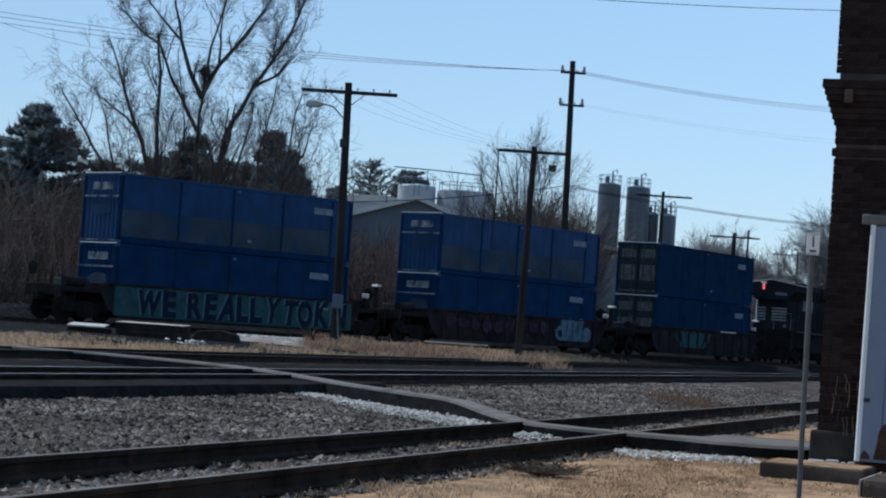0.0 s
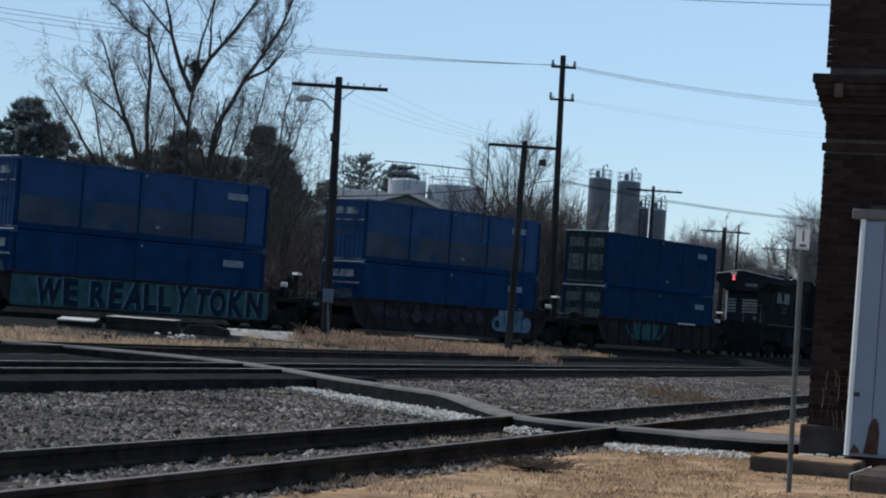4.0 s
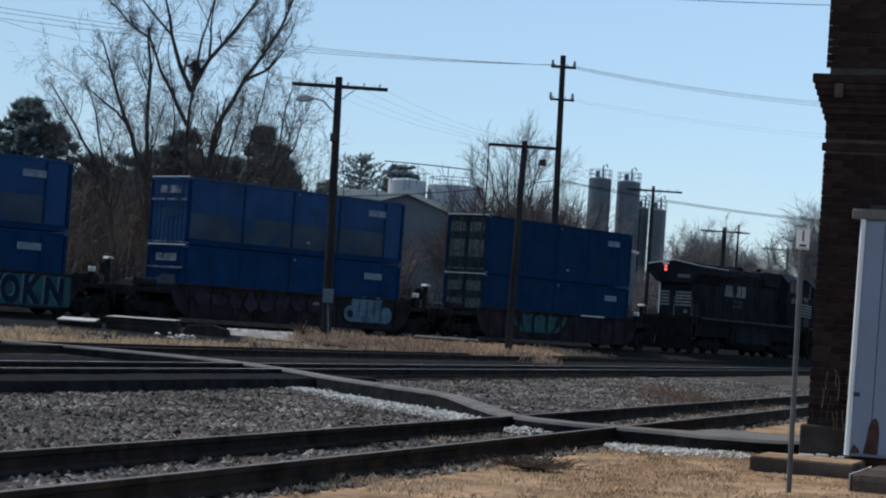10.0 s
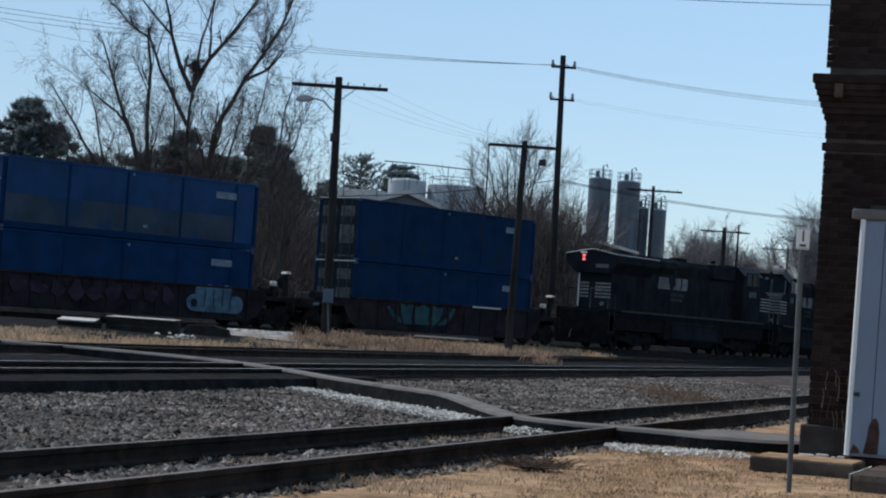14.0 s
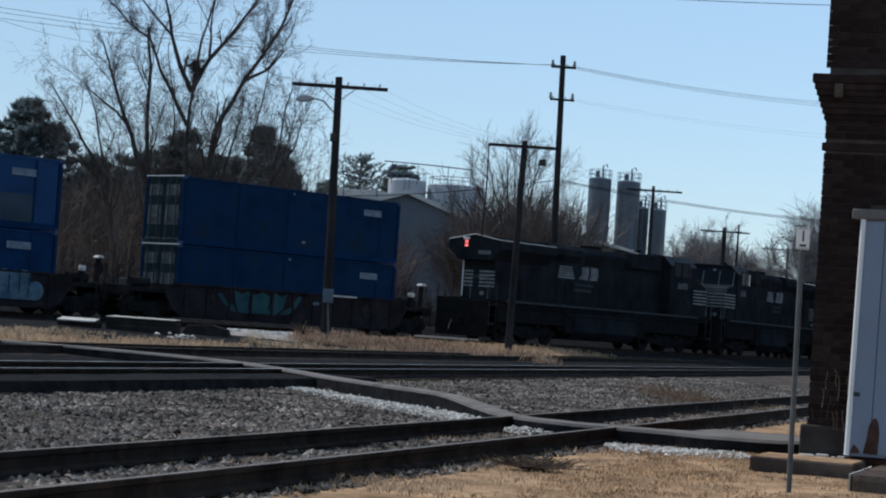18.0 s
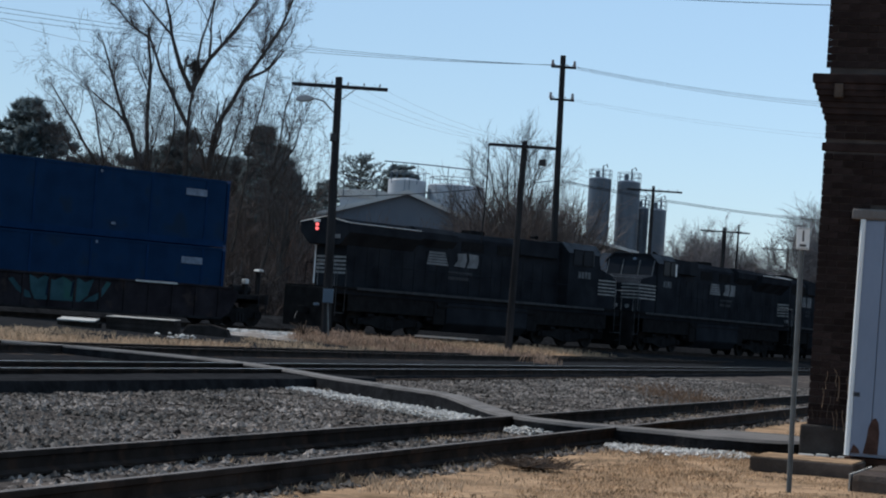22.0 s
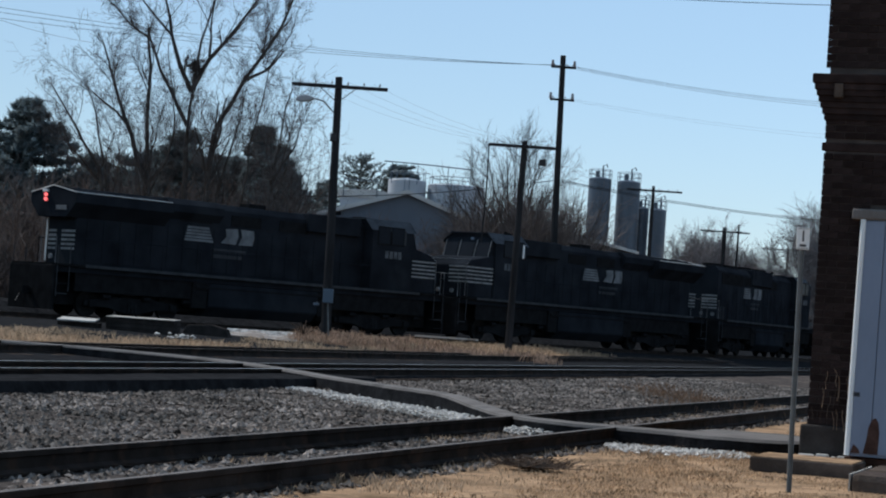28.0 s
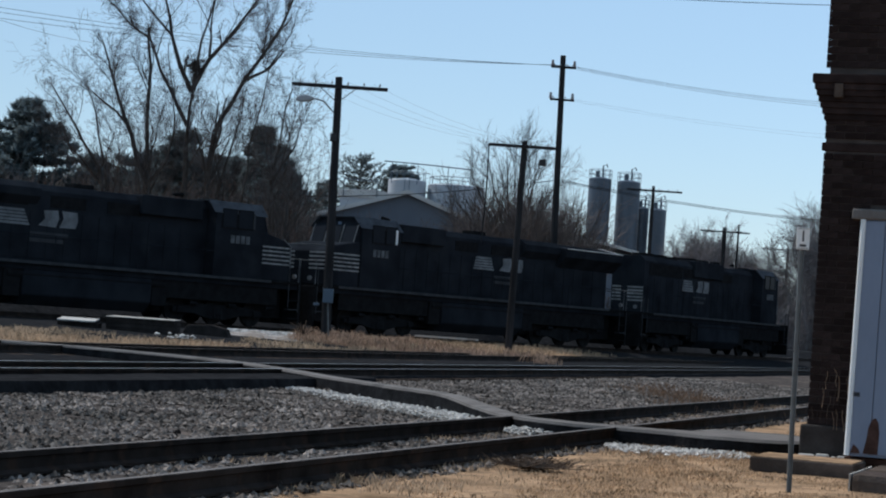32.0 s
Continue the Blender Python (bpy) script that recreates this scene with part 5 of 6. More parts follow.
# ---- poles, lamp and wires ----
def utility_pole(label, foot, top, arms=(), r=0.16, extras=""):
    """A wooden pole from foot to top; arms: (drop from the top, half length, tilt along, pins)."""
    foot, top = Vector(foot), Vector(top)
    root = thing("utility_pole", label, "utility pole", "poles along the line", m=Matrix.Translation(foot))
    t = top - foot
    part("pole", Shape().tube((0, 0, -0.4), t, r, r * 0.72, 10), POLEWOOD, root, smooth=True)
    d = t.normalized()
    for drop, left, right, turn, pins in arms:
        c = t - d * drop
        way = Vector((math.cos(turn), math.sin(turn), 0))
        a, b = c - way * left, c + way * right
        front = Vector((way.y, -way.x, 0)) * (r * 0.8 + 0.05)
        s = Shape()
        up = Vector((0, 0, 0.065))
        side = Vector((way.y, -way.x, 0)) * 0.05
        for e in (a + front, b + front):
            s.v += [tuple(e - up - side), tuple(e - up + side), tuple(e + up + side), tuple(e + up - side)]
        s.f += [(3, 2, 1, 0), (4, 5, 6, 7), (0, 1, 5, 4), (1, 2, 6, 5), (2, 3, 7, 6), (3, 0, 4, 7)]
        arm = part("crossarm", s, POLEWOOD, root, "weathered wooden crossarm")
        for i in range(pins):
            p = a + front + (b - a) * (i + 0.5) / pins + Vector((0, 0, 0.06))
            part("insulator", Shape().tube(p, p + Vector((0, 0, 0.06)), 0.012, sides=6).tube(p + Vector((0, 0, 0.05)), p + Vector((0, 0, 0.06 + 0.35 * r)), 0.2 * r, 0.12 * r, 8), PORCELAIN, arm)
        if left > 0.8:
            for e in (-0.45, 0.45):
                part("brace", Shape().tube(c + way * (e * 1.6) + front, c + front - Vector((0, 0, 0.6)), 0.016, sides=5), IRON, root)
    return root, t


p1, t1 = utility_pole("weathered wooden pole with one long crossarm and a street lamp", (-4.13, 76, 0.3), (-4.31, 76, 10.13), [(0.38, 1.72, 1.85, -0.02, 6)], r=0.19)
arm = Shape().run([t1 + Vector((-0.1, -0.1, -1.35)), t1 + Vector((-0.5, -0.2, -0.95)), t1 + Vector((-0.9, -0.3, -0.88))], 0.028, 6)
part("lamp_arm", arm, GALV, p1, "curved steel lamp arm")
part("lamp_head", Shape().prism([(-1.55, -0.98), (-1.45, -0.86), (-1.15, -0.78), (-0.85, -0.86), (-0.85, -0.94), (-1.1, -1.02), (-1.4, -1.04)], "y", -0.45, -0.15), LAMPGREY, p1, "grey cobra-head street lamp", bevel=0.03, at=Matrix.Translation(t1))
part("meter_box", box(-0.19, 0.19, -0.34, -0.14, 1.4, 1.92), SILOGREY, p1, "pale grey meter box on the pole", bevel=0.02)
part("meter_box", box(-0.52, -0.32, -0.3, -0.1, 1.27, 1.38), SILOGREY, p1, bevel=0.02)
part("junction_box", box(-0.34, -0.12, -0.3, -0.05, 7.4, 7.7), IRON, p1, bevel=0.02)
part("conduit", Shape().tube((0.12, -0.16, 0.0), (0.0, -0.16, 1.4), 0.03), GALV, p1)
p3, t3 = utility_pole("wooden pole with a single crossarm and a drop wire", (3.02, 86, 0.4), (3.13, 86, 9.14), [(0.25, 1.5, 1.35, 0.0, 4)], r=0.17)
part("drop_wire", Shape().run([t3 + Vector((-1.5, -0.2, -0.25)), t3 + Vector((-1.48, -0.2, -2.2)), t3 + Vector((-1.55, -0.2, -4.4))], 0.03, 5), WIRE, p3)
part("transformer", box(0.65, 0.95, -0.3, 0.0, -1.0, -0.75), IRON, p3, at=Matrix.Translation(t3))
p2, t2 = utility_pole("tall wooden pole with two short insulator arms", (6.85, 125, 0.4), (6.55, 125, 18.13), [(0.75, 0.72, 0.82, 0.0, 4), (2.75, 0.7, 0.8, 0.0, 4)], r=0.24)
for z in (-0.75, -2.75):
    for x in (-0.62, 0.72):
        part("insulator_string", Shape().tube((x, -0.25, z + 0.05), (x, -0.25, z + 0.42), 0.1, 0.07, 8), PORCELAIN, p2, at=Matrix.Translation(t2))
p5, t5 = utility_pole("wooden pole before the silos, long crossarm", (15.1, 150, 0.4), (15.14, 150, 12.35), [(0.35, 1.95, 2.1, 0.0, 6)], r=0.16)
p4, t4 = utility_pole("wooden pole with a long crossarm beyond the train", (24.6, 180, 0.4), (24.67, 180, 11.36), [(0.4, 2.2, 2.2, 0.0, 5)], r=0.24)
utility_pole("thin pale pole beyond the train", (27.2, 190, 0.4), (27.34, 190, 12.28), [(0.7, 0.3, 0.3, 0.0, 0)], r=0.12)
utility_pole("far wooden pole with a crossarm beside trees", (38.7, 230, 0.4), (38.79, 230, 12.4), [(0.3, 2.9, 2.6, 0.0, 4)], r=0.17)


def wire(a, b, sag, r=0.016, name="overhead_wire"):
    a, b = Vector(a), Vector(b)
    pts = [a.lerp(b, i / 14) - Vector((0, 0, sag * 4 * (i / 14) * (1 - i / 14))) for i in range(15)]
    return tagged(part(name, Shape().run(pts, r, 4), WIRE), "dark overhead cable strung between poles", "cable", "overhead cables")


T2 = Vector((6.55, 125, 18.13))
for off, r in ((-0.5, 0.011), (0.1, 0.011), (0.6, 0.011)):
    wire((-24.0, 98, 14.8 + off * 0.5), T2 + Vector((off, 0, -0.6)), 0.5, r)
    wire(T2 + Vector((off, 0, -0.6)), (44, 170, 22.2 + off * 0.5), 0.9, r)
wire((-22.32, 98, 14.41), (-19.8, 113.6, 15.45), 0.15, 0.008)
for off in (-0.4, 0.5):
    wire(T2 + Vector((off, 0, -2.6)), (44, 170, 19.4 + off * 0.5), 0.8, 0.004)
wire((-9.5, 118, 7.95), (6.6, 124.7, 10.44), 0.35, 0.024)
for off in (0.0, 0.1):
    wire((6.6, 124.7, 10.4 + off), (34, 150, 10.62 + off), 0.5, 0.02)
for k in range(4):
    x = -1.4 + 0.9 * k
    wire((-4.3 + x, 75.8, 9.93), (3.1 + x * 0.8, 85.8, 9.0), 0.35, 0.003)
    wire((3.1 + x * 0.8, 85.8, 9.0), (15.1 + x, 149.8, 12.1), 0.8, 0.006)
wire((-3.0, 21.6, 4.98), (4.1, 21.72, 4.93), 0.1, 0.0035)

# ---- works buildings behind ----
shed = thing("metal_shed", "grey metal-clad shed with a low gable and pale roof", "shed")
part("wall", Shape().prism([(-11.5, 0.2), (-11.5, 8.55), (-3.04, 11.2), (6.5, 7.6), (6.5, 0.2)], "y", 160, 161), TIN, shed, "grey ribbed gable wall")
part("side_wall", Shape().prism([(-11.5, 0.2), (-11.5, 8.3), (-11.2, 8.4), (-11.2, 0.2)], "y", 161, 185), TIN, shed)
part("side_wall", Shape().prism([(6.2, 0.2), (6.2, 7.5), (6.5, 7.4), (6.5, 0.2)], "y", 161, 185), TIN, shed)
part("roof", Shape().prism([(-12, 8.4), (-3.04, 11.22), (-3.04, 11.45), (-12, 8.62)], "y", 159.6, 185), TINROOF, shed, "pale metal roof slope")
part("roof", Shape().prism([(-3.04, 11.22), (7.2, 7.36), (7.2, 7.6), (-3.04, 11.45)], "y", 159.6, 185), TINROOF, shed, "pale metal roof slope")
part("rear_wall", box(-11.4, 6.4, 184.6, 185, 0.2, 7.4), TIN, shed)
part("fascia", Shape().prism([(-12, 8.3), (-3.04, 11.1), (7.2, 7.25), (7.2, 7.5), (-3.04, 11.34), (-12, 8.52)], "y", 159.5, 159.6), TINROOF, shed)
for i in range(48):
    x = -11.4 + 0.37 * i
    top = 8.35 + (x + 11.5) * 0.3132 if x < -3.04 else 11.0 - (x + 3.04) * 0.3774
    part("rib", box(x, x + 0.07, 159.95, 160, 0.3, top - 0.15), TIN, shed)
annex = thing("white_annex", "small white building end behind the shed", "building")
part("wall", box(-9.9, -3.5, 190, 196, 0.3, 12.4), TANKWHITE, annex)
part("roof", Shape().prism([(-10.1, 12.4), (-3.4, 12.4), (-3.4, 12.6), (-6.7, 13.2), (-10.1, 13.0)], "y", 189.8, 196.2), TINROOF, annex)
part("pipe_rack", Shape().run([(-9.6, 189.7, 12.4), (-9.6, 189.7, 14.0), (-6.5, 189.7, 14.0), (-6.5, 189.7, 12.4)], 0.06, 6), SILOGREY, annex)


def tank(label, x, y, r, top, material, dome=0.5):
    root = thing("storage_tank", label, "tank", "white tanks", m=pose(x, y, 0))
    part("shell", Shape().lathe([(r, 0.2), (r, top - dome), (r * 0.96, top - dome * 0.7), (r * 0.5, top - 0.1), (0.1, top)], 32), material, root, smooth=True)
    for z in np.arange(2, top - 1, 2.2):
        part("seam", Shape().lathe([(r, z), (r + 0.025, z + 0.01), (r + 0.025, z + 0.06), (r, z + 0.07)], 32), material, root, smooth=True)
    ring = [(r * 0.93 * math.cos(2 * math.pi * i / 14), r * 0.93 * math.sin(2 * math.pi * i / 14)) for i in range(15)]
    for x0, y0 in ring[:-1]:
        part("rail_post", Shape().tube((x0, y0, top - dome), (x0, y0, top + 0.55), 0.03, sides=4), SILOGREY, root)
    part("top_rail", Shape().run([(a, b, top + 0.55) for a, b in ring], 0.03, 4), SILOGREY, root)
    part("ladder", Shape().box(-0.25, -0.2, -r - 0.15, -r - 0.1, 1, top).box(0.2, 0.25, -r - 0.15, -r - 0.1, 1, top), SILOGREY, root)


tank("white round storage tank, sun on one side", -3.97, 202, 1.88, 15.3, TANKWHITE, 0.3)
t = new("catwalk_pipe")
t.matrix_basis = pose(0, 200, 0)
tagged(t, "thin pipe bridge carried over the white tanks", "pipe")
part("pipe", Shape().run([(-6.3, 0, 16.7), (-2, 0, 16.6), (2.4, 0, 16.4)], 0.06, 6), SILOGREY, t)
for x in (-5.5, -3.0, 0.0, 2.2):
    part("post", Shape().tube((x, 0, 14.6), (x, 0, 16.62), 0.04, sides=6), SILOGREY, t)
tank("wide white storage tank behind bare branches", 0.9, 203, 2.86, 15.1, TANKWHITE, 0.3)


def silo(label, x, y, r, top):
    root = thing("silo", label, "silo", "tall silos", m=pose(x, y, 0))
    part("shell", Shape().lathe([(r, 0.3), (r, top), (r * 0.6, top + 0.25), (0.1, top + 0.4)], 28), SILOGREY, root, "ribbed grey steel shell", smooth=True)
    for z in np.arange(2, top, 1.9):
        part("hoop", Shape().lathe([(r, z), (r + 0.04, z + 0.02), (r + 0.04, z + 0.1), (r, z + 0.12)], 28), SILOGREY, root, smooth=True)
    ring = [(r * math.cos(2 * math.pi * i / 10), r * math.sin(2 * math.pi * i / 10)) for i in range(11)]
    for x0, y0 in ring[:-1]:
        part("rail_post", Shape().tube((x0, y0, top), (x0, y0, top + 1.3), 0.035, sides=4), SILOGREY, root)
    for z in (0.7, 1.3):
        part("top_rail", Shape().run([(a, b, top + z) for a, b in ring], 0.035, 4), SILOGREY, root)
    part("vent_pipe", Shape().run([(0.3, 0, top), (0.3, 0, top + 1.9), (0.8, 0, top + 2.1), (0.9, 0, top + 1.7)], 0.1, 8), SILOGREY, root)
    part("filter_unit", Shape().tube((-0.4, 0, top + 0.2), (-0.4, 0, top + 1.1), 0.3, sides=10), SILOGREY, root)
    part("ladder", Shape().box(-0.3, -0.24, -r - 0.2, -r - 0.14, 1, top + 1.2).box(0.24, 0.3, -r - 0.2, -r - 0.14, 1, top + 1.2), SILOGREY, root)


silo("tall slim grey silo with a railed top", 20.9, 280, 1.56, 22.4)
silo("tall slim grey silo with a railed top", 24.95, 281, 1.62, 22.3)
silo("shorter grey silo beside the tall pair", 27.3, 283, 0.85, 18.9)
silo("shorter grey silo beside the tall pair", 29.2, 281, 1.15, 18.7)
low = thing("low_roofed_store", "low building with a pale metal roof below the silos", "building")
part("roof", Shape().prism([(8.5, 9.9), (16.3, 8.3), (16.3, 8.05), (8.5, 9.6)], "y", 170, 182), TINROOF, low, "pale sloping roof", bevel=0.02)
part("wall", box(9, 16, 170.3, 181.7, 0.3, 8.0), TIN, low)
house = thing("far_house", "grey house half hidden by brush", "house", m=pose(-28.5, 128, 0))
part("wall", box(-4, 4, 0, 7, 0.3, 4.6), CONCRETE, house)
part("roof", Shape().prism([(-4.5, 4.5), (4.5, 4.5), (4.5, 4.8), (0, 7.2), (-4.5, 4.8)], "y", -0.4, 7.4), TINROOF, house, "pale grey gable roof")
for x in (-2.4, 1.2):
    part("window", box(x, x + 1.1, -0.04, 0, 1.9, 3.2), GLASS, house)


# ---- trees ----
FINE = [0.008]


def limb(out, p, d, length, r, level, rng, up, levels, spread, kids):
    """Grows one limb as short tapering tubes, and its side shoots."""
    n = max(2, int(4 - level * 0.4)) if level else 6
    seg = length / n
    nodes = [p]
    for i in range(n):
        k = 0.1 + 0.05 * level
        d = (d + Vector((rng.normal(0, k), rng.normal(0, k), rng.normal(0, 0.6 * k) + up * (0.08 if level < 2 else 0.02)))).normalized()
        q = p + d * seg
        r2 = r * (0.86 if level == 0 else 0.78)
        out[min(level, 2)].tube(p, q, r, r2, 6 if level == 0 else (4 if level == 1 else 3), caps=False)
        if level < levels and (level > 0 or i >= 2):
            for k in range(kids[level]):
                a = rng.uniform(0, 2 * math.pi)
                side = d.cross(Vector((math.cos(a), math.sin(a), 0.3))).normalized()
                c = (d * math.cos(spread + 0.06 * level) + side * math.sin(spread + 0.06 * level) * rng.uniform(0.7, 1.3)).normalized()
                limb(out, p.lerp(q, rng.random()), c, length * rng.uniform(0.4, 0.64), max(FINE[0], r2 * rng.uniform(0.4, 0.62)), level + 1, rng, up, levels, spread, kids)
        p, r = q, r2
        nodes.append(p)
    return nodes


def bare_tree(label, foot, height, seed, lean=(0, 0), r=None, levels=4, spread=0.6, kids=(1, 2, 2, 1), forks=0, group="bare trees", mains=(), bark=None):
    rng = np.random.default_rng(seed)
    root = thing("bare_tree", label, "tree", group, m=pose(*foot))
    out = [Shape(), Shape(), Shape()]
    r = r or height * 0.014
    d = Vector((lean[0], lean[1], 1)).normalized()
    nodes = limb(out, Vector((0, 0, -0.3)), d, height * 0.62, r, 0, rng, 1.0, levels, spread, kids)
    for k in range(forks):
        a = rng.uniform(0, 6.28)
        limb(out, nodes[1].lerp(nodes[2], rng.random()), Vector((math.cos(a) * 0.5, math.sin(a) * 0.5, 1)).normalized(), height * 0.55, r * 0.6, 0, rng, 1.0, levels, spread, kids)
    for z, dx, dy, length, thick in mains:
        a = min(range(len(nodes) - 1), key=lambda i: abs((nodes[i].z + nodes[i + 1].z) / 2 - z))
        start = nodes[a].lerp(nodes[a + 1], min(1, max(0, (z - nodes[a].z) / (nodes[a + 1].z - nodes[a].z))))
        limb(out, start, Vector((dx, dy, 1)).normalized(), length, thick, 0, rng, 0.6, levels, spread, kids)
    part("trunk", out[0], bark or BARK, root, smooth=True)
    part("branching", out[1], bark or BARK, root)
    part("crown", out[2], bark or TWIGS, root, "fine bare twigs")
    return root


def limbed_tree(label, foot, stems, seed, levels=4, spread=0.56, kids=(0, 2, 2, 1), shoots=1.3):
    """A bare tree whose main stems follow (x, z) bends in its own space; side shoots grow along them."""
    rng = np.random.default_rng(seed)
    root = thing("bare_tree", label, "tree", "bare trees", m=pose(*foot))
    out = [Shape(), Shape(), Shape()]
    for r, bends in stems:
        n = len(bends) - 1
        y = 0.25 * (bends[0][0] + bends[-1][1] * 0.1) * rng.normal(0, 1)
        pts = [Vector((x, y * i / n, z)) for i, (x, z) in enumerate(bends)]
        total = sum((b - a).length for a, b in zip(pts, pts[1:]))
        gone = 0.0
        for a, b in zip(pts, pts[1:]):
            way, far = (b - a).normalized(), (b - a).length
            steps = max(1, int(far / 0.9))
            p = a
            for k in range(steps):
                q = a.lerp(b, (k + 1) / steps) + (Vector(rng.normal(0, 0.05, 3)) if k < steps - 1 else Vector())
                share, share2 = gone / total, (gone + far / steps) / total
                out[0].tube(p, q, r * (1 - 0.75 * share), r * (1 - 0.75 * share2), 7, caps=False)
                if q.z > 5.0:
                    for c in range(rng.poisson(shoots * far / steps * (0.5 + share))):
                        side = Vector((rng.normal(), rng.normal(), 0.25)).normalized()
                        d = (way * math.cos(spread) + side * math.sin(spread) + Vector((0, 0, 0.15))).normalized()
                        limb(out, p.lerp(q, rng.random()), d, rng.uniform(0.9, 3.9) * (1.15 - 0.5 * share), max(FINE[0], r * (1 - 0.75 * share) * rng.uniform(0.24, 0.5)), 1, rng, 0.7, levels, spread, kids)
                gone += far / steps
                p = q
    part("trunk", out[0], BARK, root, "dark trunk and main limbs", smooth=True)
    part("branching", out[1], BARK, root)
    part("crown", out[2], TWIGS, root, "fine bare twigs")
    return root


limbed_tree("large bare tree forking high, a nest in its crown", (-14.4, 114, 0.4), (
    (0.27, ((0, -0.4), (-0.25, 8.4), (-0.35, 11.0), (-0.25, 12.8))),
    (0.15, ((-0.25, 12.8), (-1.0, 14.2), (-1.6, 15.9), (-2.1, 17.9), (-2.3, 19.4))),
    (0.08, ((-1.6, 15.9), (-3.4, 17.8), (-4.2, 19.2))),
    (0.15, ((-0.25, 12.8), (0.6, 14.7), (2.0, 16.6), (3.0, 18.2), (3.7, 19.6))),
    (0.09, ((-0.2, 13.3), (0.1, 15.6), (0.7, 17.9), (0.9, 19.5))),
    (0.08, ((0.6, 14.8), (0.6, 16.6), (0.9, 18.6))),
    (0.12, ((-0.35, 10.9), (-1.3, 12.6), (-2.1, 13.9), (-2.8, 15.6), (-4.0, 16.4), (-5.2, 17.6)))), 3)
nest = Shape()
rng = np.random.default_rng(40)
for i in range(160):
    c, d = Vector(rng.normal(0, 0.13, 3)), Vector(rng.normal(0, 0.2, 3))
    nest.tube(c - d, c + d, 0.02, 0.012, 3, caps=False)
tagged(part("nest", nest, BARK, at=pose(-14.5, 114, 14.6)), "dark ball of twigs and leaves, a squirrel's nest", "nest")
limbed_tree("bare tree leaning out over the brush", (-13.7, 113.4, 0.4), (
    (0.23, ((0, -0.4), (0.45, 9.0), (0.6, 10.5), (1.45, 12.2), (2.05, 13.5), (2.9, 14.8), (3.9, 16.5), (4.6, 18.6))),
    (0.1, ((2.1, 13.6), (3.3, 14.3), (4.2, 15.6))),
    (0.07, ((2.9, 14.8), (3.0, 15.8), (3.2, 17.2))),
    (0.08, ((0.9, 7.0), (1.6, 9.8), (2.05, 11.6), (2.2, 13.0))),
    (0.08, ((2.0, 4.0), (2.9, 11.3), (3.3, 13.4), (3.5, 14.6)))), 8)
limbed_tree("bare tree forked low into upright stems", (-16.3, 113.6, 0.4), (
    (0.23, ((0, -0.4), (-0.35, 7.4), (-0.5, 8.9), (-0.65, 11.0), (-0.65, 13.0), (-0.95, 16.2))),
    (0.16, ((-0.35, 7.4), (-1.1, 8.9), (-1.45, 10.1), (-2.3, 12.0), (-2.75, 13.2), (-3.5, 15.3))),
    (0.1, ((-0.35, 7.4), (0.6, 8.8), (0.9, 10.4), (0.7, 12.2))),
    (0.08, ((-1.7, 10.6), (-3.2, 11.9), (-4.5, 12.9)))), 11)
limbed_tree("slender bare tree beside the pines", (-18.0, 113, 0.4), (
    (0.16, ((0, -0.4), (-0.5, 5.6), (-1.25, 8.1), (-2.2, 9.4), (-3.25, 11.1), (-4.2, 12.5))),
    (0.09, ((-0.5, 5.6), (-1.3, 9.2), (-1.7, 11.0), (-2.6, 13.0))),
    (0.08, ((-0.9, 7.0), (-3.0, 9.2), (-3.6, 10.6)))), 15)
limbed_tree("slender bare tree at the end of the brush", (-9.9, 113, 0.4), (
    (0.12, ((0, -0.4), (0.2, 8.0), (0.6, 12.0), (0.95, 13.3))),
    (0.07, ((0.2, 8.0), (1.3, 10.0), (1.9, 12.4)))), 17)
bare_tree("fine-twigged bare tree behind the large one", (-12.6, 119, 0.4), 14.5, 41, r=0.09, forks=3, spread=0.4, kids=(1, 2, 2, 1))
bare_tree("fine-twigged bare tree behind the large one", (-17.6, 119, 0.4), 15.5, 43, r=0.09, forks=3, spread=0.4, kids=(1, 2, 2, 1))
bare_tree("slender bare tree among the brush", (-9.0, 112, 0.4), 12.6, 19, lean=(0.1, 0), r=0.14, forks=2, spread=0.55, kids=(2, 2, 2, 1))
bare_tree("bare tree beside the pines", (-31.0, 130, 0.4), 12.5, 23, r=0.16, forks=1, spread=0.6)
limbed_tree("bare many-stemmed tree before the works", (4.6, 132, 0.4), (
    (0.2, ((0, -0.4), (0, 3.0), (-0.05, 5.2))),
    (0.09, ((0, 5.0), (-0.4, 7.5), (-0.7, 9.8), (-0.9, 12.2))),
    (0.09, ((0, 5.0), (0.2, 7.5), (0.3, 10.0), (0.4, 12.4))),
    (0.08, ((-0.05, 5.2), (-0.9, 7.6), (-1.6, 9.8), (-2.1, 11.9))),
    (0.08, ((0, 4.8), (-1.3, 7.0), (-2.3, 9.0), (-3.0, 10.3))),
    (0.08, ((0, 4.8), (0.6, 7.5), (0.9, 9.8), (1.2, 11.6))),
    (0.07, ((0, 4.4), (1.1, 7.0), (1.8, 8.8), (2.3, 10.2))),
    (0.07, ((0, 4.2), (-1.8, 6.2), (-3.0, 7.7), (-3.8, 8.6))),
    (0.06, ((-0.2, 6.4), (-0.2, 8.8), (-0.3, 11.8)))), 27, levels=3, spread=0.3, kids=(0, 2, 2, 2), shoots=2.4)
bare_tree("small bare tree before the works", (1.6, 134, 0.4), 8.6, 31, r=0.1, forks=5, spread=0.4, kids=(2, 2, 2, 2))
bare_tree("small bare tree by the tall pole", (7.6, 136, 0.4), 8.2, 35, r=0.09, forks=6, spread=0.6, kids=(2, 2, 2, 1))
